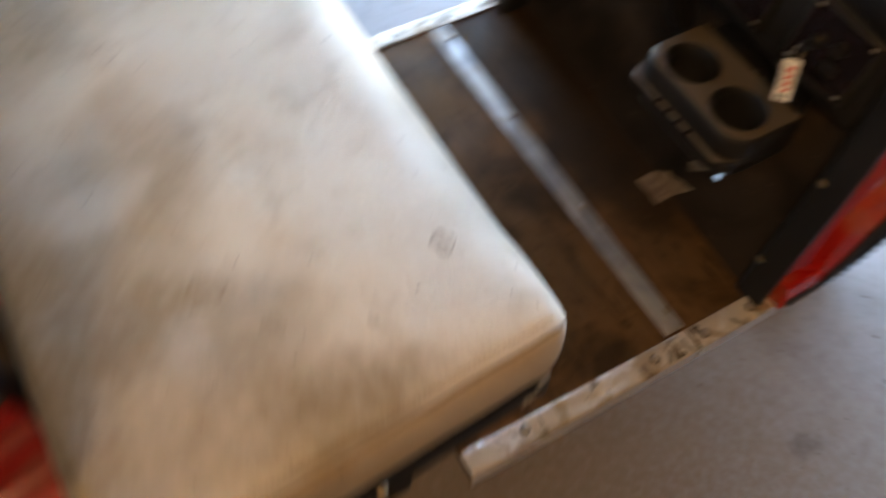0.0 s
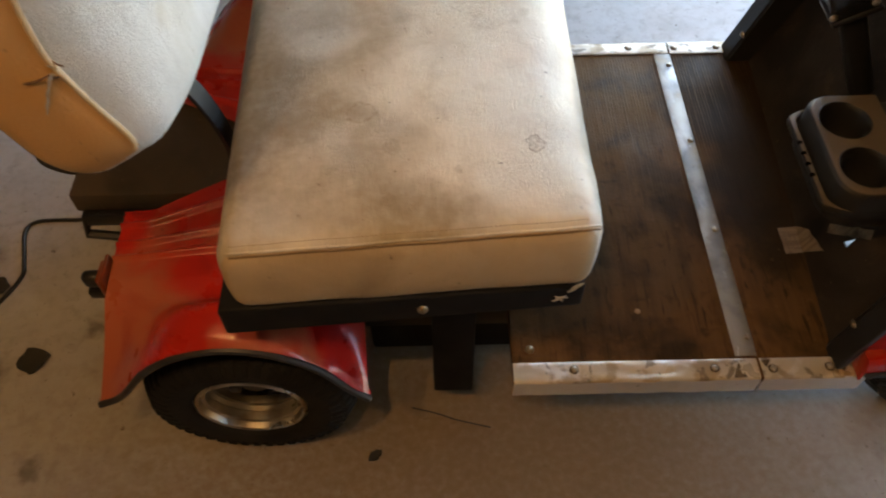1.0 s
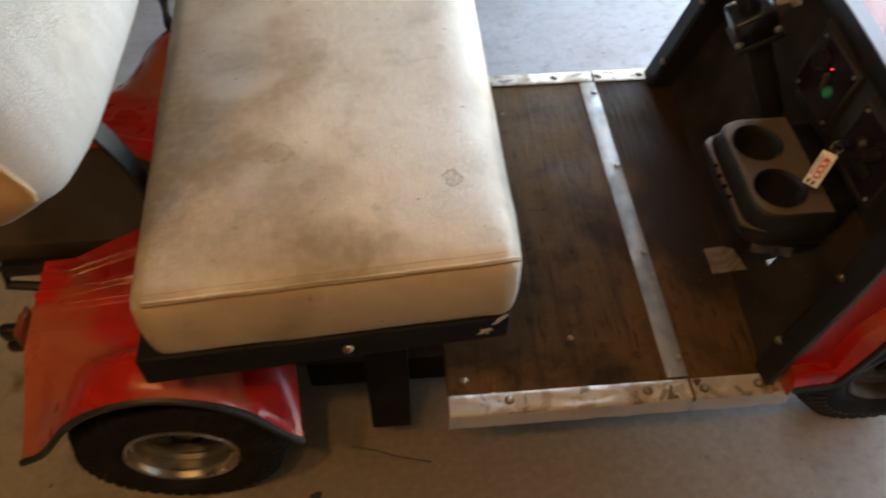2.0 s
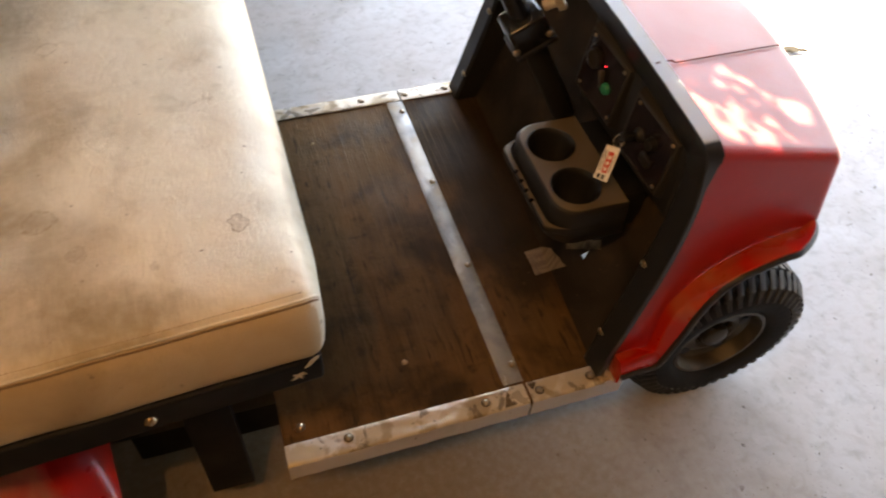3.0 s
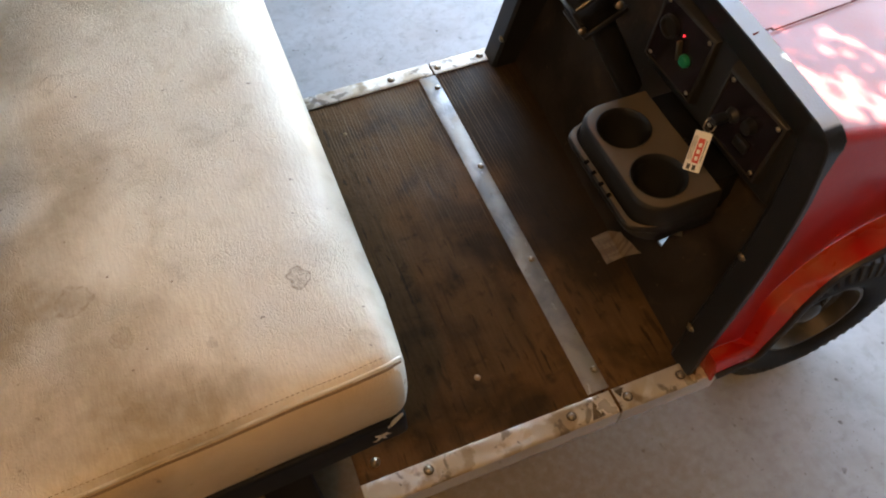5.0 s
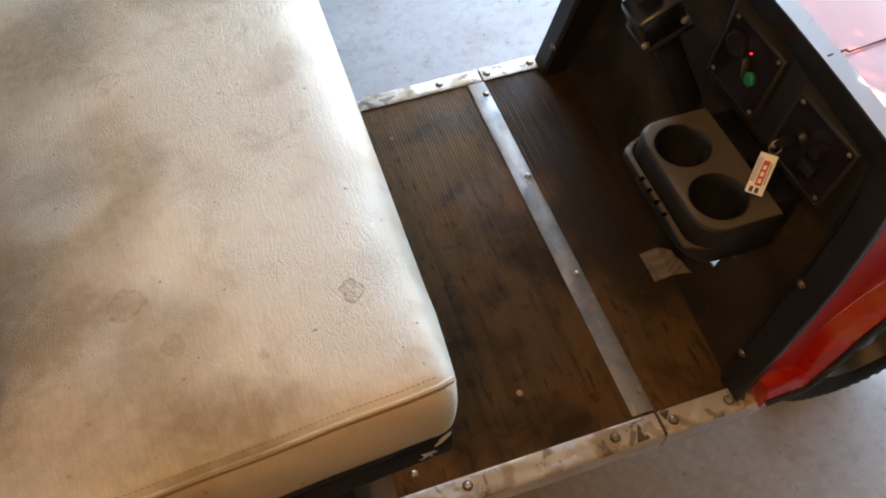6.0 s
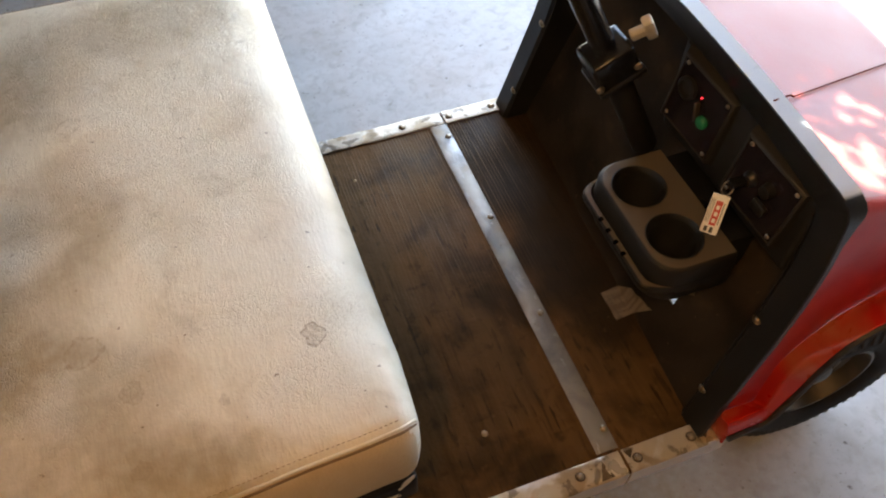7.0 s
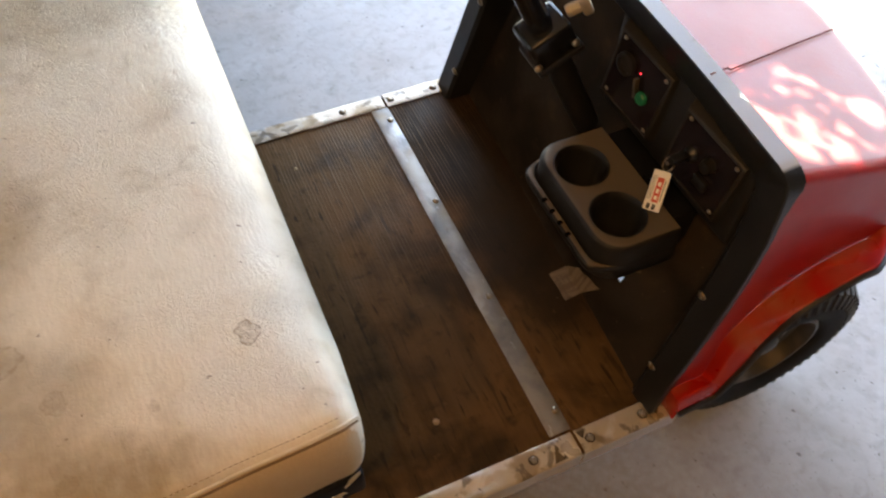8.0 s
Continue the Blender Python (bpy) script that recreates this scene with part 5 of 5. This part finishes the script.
for k in range(6):                                  # a frayed star of threads and vinyl
    a = Vector((-0.410 + random.uniform(-0.002, 0.002), -0.1045, 0.589 + random.uniform(-0.002, 0.002)))
    turn = 1.05 * k + random.uniform(-0.25, 0.25)
    d = Vector((math.cos(turn), -0.15, math.sin(turn))).normalized() * random.uniform(0.008, 0.014)
    side_ = d.cross(Vector((0, 1, 0))).normalized() * random.uniform(0.0022, 0.0034)
    bend = Vector((0, random.uniform(-0.003, 0.0), 0.001))
    rows = [[a - side_, a + side_], [a + d * 0.35 - side_ * 0.9 + bend * 0.7, a + d * 0.4 + side_ * random.uniform(0.6, 1.1) + bend * 0.7],
            [a + d * 0.7 - side_ * 0.5 + bend, a + d * 0.75 + side_ * 0.4 + bend], [a + d - side_ * 0.12, a + d + side_ * 0.1]]
    part("shred", thick(grid(rows), 0.0009), shred_pale, cushion, "shred of torn pale vinyl")


def back_warp(p):
    fz = (p.z - 1.125) / 0.225
    fy = (p.y - CY) / 0.489
    q = p.copy()
    if p.x > -1.0:
        q.x += 0.084 * max(0.0, 1 - fz * fz) ** 0.35 * max(0.0, 1 - abs(fy) ** 6) + 0.003 * noise.noise(p * 8)
    if p.x < -0.94 and p.z < 1.02:                  # the back of the cushion sags
        q.z -= 0.038 * min(1.0, (-0.94 - p.x) / 0.06) * (1.02 - p.z) / 0.13
    q.x -= 0.35 * (min(p.z, 1.05) - 0.90) + 0.15 * max(0.0, p.z - 1.05)
    q.x -= 0.018 * max(0.0, math.sin(math.pi * (p.z - 0.90) / 0.25)) if p.z < 1.15 else 0.0
    return q


back = part("backrest", roundbox((-1.062, -0.100, 0.890), (-0.912, 2 * CY + 0.100, 1.350), 0.045, (5, 36, 20), back_warp), back_vinyl, cart, "cream vinyl backrest cushion with torn side seam")
back.data.materials.append(vinyl_side)
for q in back.data.polygons:
    q.material_index = 1 if abs(q.center.y - CY) > 0.4775 else 0
path = [back_warp(Vector((-0.9275 - 0.02 * max(0.0, (0.935 - z) / 0.03) ** 2, -0.0885, z))) + Vector((0, -0.002, 0)) for z in np.linspace(0.914, 1.31, 34)]
part("piping", tube(path, 0.0036, 8), vinyl_edge, back, "worn sewn seam of the backrest")
a = path[10] + Vector((-0.004, -0.004, 0))
for k in range(5):                                  # scraps where the seam has burst
    p_ = a + Vector((random.uniform(-0.012, 0.010), 0, random.uniform(-0.010, 0.016)))
    d = Vector((random.uniform(-1, 1), -0.25, random.uniform(-1, 0.4))).normalized() * random.uniform(0.006, 0.013)
    side_ = d.cross(Vector((0, 1, 0))).normalized() * random.uniform(0.0010, 0.0024)
    rows = [[p_ - side_, p_ + side_], [p_ + d * 0.5 - side_ * 0.8, p_ + d * 0.5 + side_ * 1.1 + Vector((0, -0.002, 0))], [p_ + d - side_ * 0.2, p_ + d + side_ * 0.2]]
    part("torn_scrap", thick(grid(rows), 0.0010), grimy_scrap if k % 2 else shred_pale, back, "frayed scrap of vinyl at the burst seam")
for k, (dx, ln) in enumerate(((-0.028, 0.058), (-0.024, 0.046), (-0.034, 0.012))):
    q = [a + Vector((dx * f + 0.003 * noise.noise((f * 5, k, 1)), -0.004 - 0.003 * math.sin(math.pi * f), -ln * f)) for f in np.linspace(0, 1, 9)]
    part("torn_thread", tube(q, 0.0013, 6), shred_pale if k < 2 else grimy_scrap, back, "loose thread hanging from the burst seam")
for y, o in ((0.135, 0.0), (0.62, -0.035)):
    path = smooth_path([(-1.03 + o, y, 0.98), (-0.985 + o, y, 0.88), (-0.938 + o, y, 0.78), (-0.918 + o, y, 0.70), (-0.920 + o, y, 0.64), (-0.905, y, 0.57)], 6)
    rows = [[p_ + Vector((0, -0.019, 0)), p_ + Vector((0, 0.019, 0))] for p_ in path]
    part("back_bracket", thick(grid(rows), 0.006), black_steel, cart, "bent black flat-steel backrest bracket")

# rear box behind the seat
rear = part("rear_box", box((-1.333, 0.287, 0.335), (-0.90, 0.555, 0.388), 0.006), box_brown, cart, "dusty brown cover over the motor bay")
part("frame_bar", box((-1.315, 0.262, 0.318), (-0.93, 0.283, 0.350), 0.004), black_steel, rear)
loop = [(-1.31, 0.272, 0.335), (-1.325, 0.270, 0.285), (-1.22, 0.262, 0.275), (-1.205, 0.262, 0.33)]
part("frame_loop", tube(loop, 0.011, 8), black_steel, rear)
bm = box((-1.262, 0.085, 0.315), (-1.205, 0.105, 0.340), 0.006)
box((-1.258, 0.083, 0.355), (-1.220, 0.108, 0.390), 0.010, 3, bm)
part("tow_bracket", bm, black_steel, cart, "black bracket behind the rear fender")
part("hitch", tube([(-1.17, CY, 0.33), (-1.32, CY, 0.33)], 0.022, 12), grime_steel, cart, "rusty tow hitch")


# ---- loose things on the cart ----
def key_tag():
    th = empty("key_tag")
    th.location = (0.183, 0.121, 0.711)
    tagged(th, "small white and red plastic key tag hanging from the ignition key", "key tag")
    ring = [(0.011 * math.cos(a), 0.004 * math.sin(a), 0.011 * math.sin(a) - 0.006) for a in np.linspace(0, 2 * math.pi, 22)]
    part("ring", tube(ring, 0.0012, 6, cap=False), chrome, th, "thin split ring")
    key = bmesh.new()
    box((0.000, -0.008, -0.003), (0.026, 0.008, 0.007), 0.003, 2, key)
    part("key", key, black_steel, th, "dark ignition key")
    m = Matrix.Translation((-0.010, -0.004, -0.012)) @ look((0, 0, 0), (0.62, 0.45, -0.75)).to_3x3().to_4x4() @ pose(0, 0, 0, 0, 0, 6)
    card = part("card", moved(box((-0.0125, -0.060, -0.001), (0.0125, 0.0, 0.001), 0.0009, 1), m), white_card, th, "white plastic card with red and black print")
    part("red_print", moved(box((-0.0035, -0.047, 0.0008), (0.0060, -0.010, 0.0014), 0), m), red_ink, card)
    for k in range(3):
        part("print_bar", moved(box((-0.0110 + 0.0022 * k, -0.044, 0.0008), (-0.0102 + 0.0022 * k, -0.008, 0.0013), 0), m), grime_steel, card)
    for k in range(3):
        part("print_bar", moved(box((-0.0010, -0.043 + 0.010 * k, 0.0012), (0.0034, -0.037 + 0.010 * k, 0.0018), 0), m), white_card, card)
    part("print_bar", moved(box((0.0078, -0.044, 0.0008), (0.0090, -0.012, 0.0013), 0), m), grime_steel, card)
    for k in range(2):
        part("print_bar", moved(box((-0.008 + 0.008 * k, -0.058, 0.0008), (-0.003 + 0.008 * k, -0.050, 0.0014), 0), m), black_ink, card)


key_tag()


def floor_label():
    n = 8
    rows = []
    for i in range(n + 1):
        row = []
        for j in range(6):
            y = 0.193 + 0.068 * j / 5 + 0.004 * i / n
            x = 0.130 + (wall_x(ZB, y) - 0.0075 - 0.130) * i / n
            row.append((x + 0.0015 * noise.noise((i, j * 0.7, 2)), y, ZB + 0.0012 + 0.0012 * abs(noise.noise((i * 0.6, j * 0.5, 0)))))
        rows.append(row)
    for i in range(1, 6):                           # the rest is folded up against the firewall, its edge torn
        row = []
        for j in range(6):
            y = 0.197 + 0.068 * j / 5 - 0.006 * i
            z = ZB + 0.003 + (0.046 - 0.020 * j / 5 + 0.008 * noise.noise((j * 1.7, 3, 1))) * i / 5
            row.append((wall_x(z, y) - 0.0072 - 0.0008 * abs(noise.noise((i, j, 5))), y, z))
        rows.append(row)
    ob = part("paper_label", thick(grid(rows), 0.0004), paper)
    tagged(ob, "dirty torn paper label folded between floorboard and firewall", "paper label")
    for k in range(3):
        bm = box((0.138 + 0.010 * k, 0.202, ZB + 0.0024), (0.140 + 0.010 * k, 0.248, ZB + 0.0027), 0)
        part("print_bar", bm, paper_ink, ob)
    rows = []
    for i in range(9):                              # a loose torn end higher up
        f = i / 8
        y, z = 0.205 - 0.080 * f, 0.338 + 0.082 * f
        w = 0.007 + 0.003 * noise.noise((i * 0.9, 4, 2))
        rows.append([(wall_x(z + e, y) - 0.0068, y + e * 0.9, z + e) for e in (-w, 0, w)])
    part("torn_end", thick(grid(rows), 0.0004), paper, ob, "torn strip of the label stuck to the firewall")


floor_label()


# ---- on the garage floor ----
def cord(pts, r, name, label, cat):
    ob = part(name, tube(smooth_path(pts, 8), r, 8), cable_black)
    return tagged(ob, label, cat)


cord([(-1.32, 0.36, 0.34), (-1.38, 0.43, 0.22), (-1.46, 0.50, 0.06), (-1.52, 0.53, 0.006), (-1.565, 0.53, 0.006), (-1.63, 0.525, 0.006), (-1.650, 0.49, 0.006), (-1.625, 0.40, 0.006), (-1.618, 0.35, 0.006),
      (-1.66, 0.26, 0.006), (-1.75, 0.12, 0.006), (-1.95, -0.05, 0.006), (-2.3, -0.2, 0.006)], 0.005, "power_cord", "thin black power cord trailing over the concrete", "cable")
cord([(-1.30, 0.36, 0.375), (-1.37, 0.375, 0.365), (-1.425, 0.40, 0.37), (-1.43, 0.43, 0.385), (-1.38, 0.45, 0.395), (-1.30, 0.455, 0.39)], 0.006, "cable_loop", "black cable looped out of the motor cover", "cable")


cord([(-0.655, -0.012, 0.003), (-0.600, -0.028, 0.005), (-0.557, -0.043, 0.003), (-0.486, -0.061, 0.003)], 0.0016, "twig", "thin dark twig lying on the concrete under the cart", "twig")


def dead_leaf(x, y, size, turn, seed, wide=0.45):
    rows = []
    for i in range(9):
        f = i / 8
        w = size * wide * math.sin(math.pi * min(1.0, f * 0.95 + 0.04)) * (1 + 0.35 * noise.noise((i * 0.9, seed, 0)))
        rows.append([(size * (f - 0.5), w * k, 0.004 + 0.25 * size * (abs(k) * 0.5) ** 2 + 0.10 * size * abs(noise.noise((i * 0.5, k, seed)))) for k in (-1, -0.5, 0, 0.5, 1)])
    ob = part("dead_leaf", thick(grid(rows), 0.0008), leaf_brown)
    ob.matrix_basis = pose(x, y, 0.0, 0, 0, turn)
    return tagged(ob, "dry brown curled leaf on the concrete floor", "leaf", "dead leaves")


for q in ((-0.732, -0.119, 0.035, 40, 6, 0.3), (-1.520, 0.122, 0.075, 20, 1), (-1.665, 0.325, 0.060, 80, 2), (1.494, 1.058, 0.110, -24, 3, 0.13), (1.490, 1.050, 0.075, -8, 4, 0.12)):
    dead_leaf(*q)


# ---- unseen tree, added to dapple the sun on the bonnet ----
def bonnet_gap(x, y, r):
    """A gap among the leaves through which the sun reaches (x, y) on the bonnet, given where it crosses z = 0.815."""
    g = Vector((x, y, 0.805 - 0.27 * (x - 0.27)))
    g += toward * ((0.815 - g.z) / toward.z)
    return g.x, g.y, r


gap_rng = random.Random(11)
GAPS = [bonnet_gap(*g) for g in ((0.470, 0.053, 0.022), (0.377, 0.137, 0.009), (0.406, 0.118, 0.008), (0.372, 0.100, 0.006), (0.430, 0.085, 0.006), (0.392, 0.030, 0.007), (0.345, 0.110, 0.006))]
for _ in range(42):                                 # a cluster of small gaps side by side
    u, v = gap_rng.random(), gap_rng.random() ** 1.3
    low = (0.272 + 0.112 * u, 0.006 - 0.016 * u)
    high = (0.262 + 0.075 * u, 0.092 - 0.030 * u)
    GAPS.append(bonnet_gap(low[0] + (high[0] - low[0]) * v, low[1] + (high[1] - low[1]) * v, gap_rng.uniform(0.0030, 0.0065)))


def dapple_tree(foot, heart):
    th = empty("tree")
    th.location = foot
    tagged(th, "unseen leafy tree added to dapple the sun on the bonnet", "tree")
    f, h = Vector(foot), Vector(heart) - Vector(foot)
    bark = material("bark", (0.12, 0.085, 0.06), 0.9, spots=[((0.06, 0.045, 0.03), 9.0, 0.45, 0.7, 0.7)], bump=[(30, 0.01, 4.0)])
    leafm = material("leaves", (0.06, 0.11, 0.03), 0.55, spots=[((0.10, 0.14, 0.04), 5.0, 0.45, 0.7, 0.6)])
    fork = Vector((h.x * 0.15, h.y * 0.15, h.z * 0.55))
    bm = tube(smooth_path([(0, 0, -0.1), (0.04, 0.02, 1.0), fork * 0.8 + Vector((0.05, 0, 0)), fork], 5), [0.17 - 0.0045 * k for k in range(16)], 12)
    ends = [h, h + Vector((0.7, 0.5, 0.5)), h + Vector((-0.8, 0.3, 0.4)), fork + Vector((0.9, 1.0, 1.6)), fork + Vector((-0.9, 0.9, 1.7)), fork + Vector((0.2, 1.4, 1.0)), h + Vector((0.1, 0.9, 0.9))]
    for e in ends[1:]:
        mid = fork.lerp(e, 0.5) + Vector((0, 0, 0.35))
        tube(smooth_path([fork * 0.96, mid, e], 6), [0.085 - 0.006 * k for k in range(13)], 8, bm)
    part("trunk", bm, bark, th)
    rng = random.Random(4)
    verts, faces = [], []

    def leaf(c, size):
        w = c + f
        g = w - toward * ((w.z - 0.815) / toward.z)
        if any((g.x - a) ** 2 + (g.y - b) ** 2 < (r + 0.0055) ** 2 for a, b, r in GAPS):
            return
        a = Vector((rng.gauss(0, 1), rng.gauss(0, 1), rng.gauss(0, 0.6))).normalized()
        b = a.cross(Vector((rng.gauss(0, 1), rng.gauss(0, 1), rng.gauss(0, 1)))).normalized() * size * 0.45
        a = a * size
        k = len(verts)
        up = a.cross(b).normalized() * size * 0.12
        verts.extend([c - a * 0.5, c - b * 0.8 + up, c + a * 0.55, c + b * 0.8 + up, c])
        faces.extend([(k, k + 1, k + 4), (k + 1, k + 2, k + 4), (k + 2, k + 3, k + 4), (k + 3, k, k + 4)])

    for e in ends[1:]:
        for _ in range(5):
            clump = e + Vector((rng.gauss(0, 0.32), rng.gauss(0, 0.32), rng.gauss(0, 0.22)))
            for _ in range(430):
                leaf(clump + Vector((rng.gauss(0, 0.20), rng.gauss(0, 0.20), rng.gauss(0, 0.12))), rng.uniform(0.028, 0.048))
    for _ in range(8500):                           # screen of leaves in the sun's path, with the gaps cut out
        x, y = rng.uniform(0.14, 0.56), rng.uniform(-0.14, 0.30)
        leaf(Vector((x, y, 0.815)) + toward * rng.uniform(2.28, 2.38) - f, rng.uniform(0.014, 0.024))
    # extra leaves that keep the sun off the rim
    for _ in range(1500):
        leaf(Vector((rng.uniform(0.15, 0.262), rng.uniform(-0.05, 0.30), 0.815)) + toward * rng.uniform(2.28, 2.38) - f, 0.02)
    me = bpy.data.meshes.new("crown")
    me.from_pydata([tuple(v) for v in verts], [], faces)
    me.materials.append(leafm)
    ob = new("crown", me)
    ob.parent = th
    ob["kind"] = "stuff"
    ob["label"] = "crown of small green leaves"


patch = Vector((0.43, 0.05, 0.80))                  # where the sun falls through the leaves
dapple_tree(nm(0.4, 5.0, -0.06), patch + toward * 2.7)
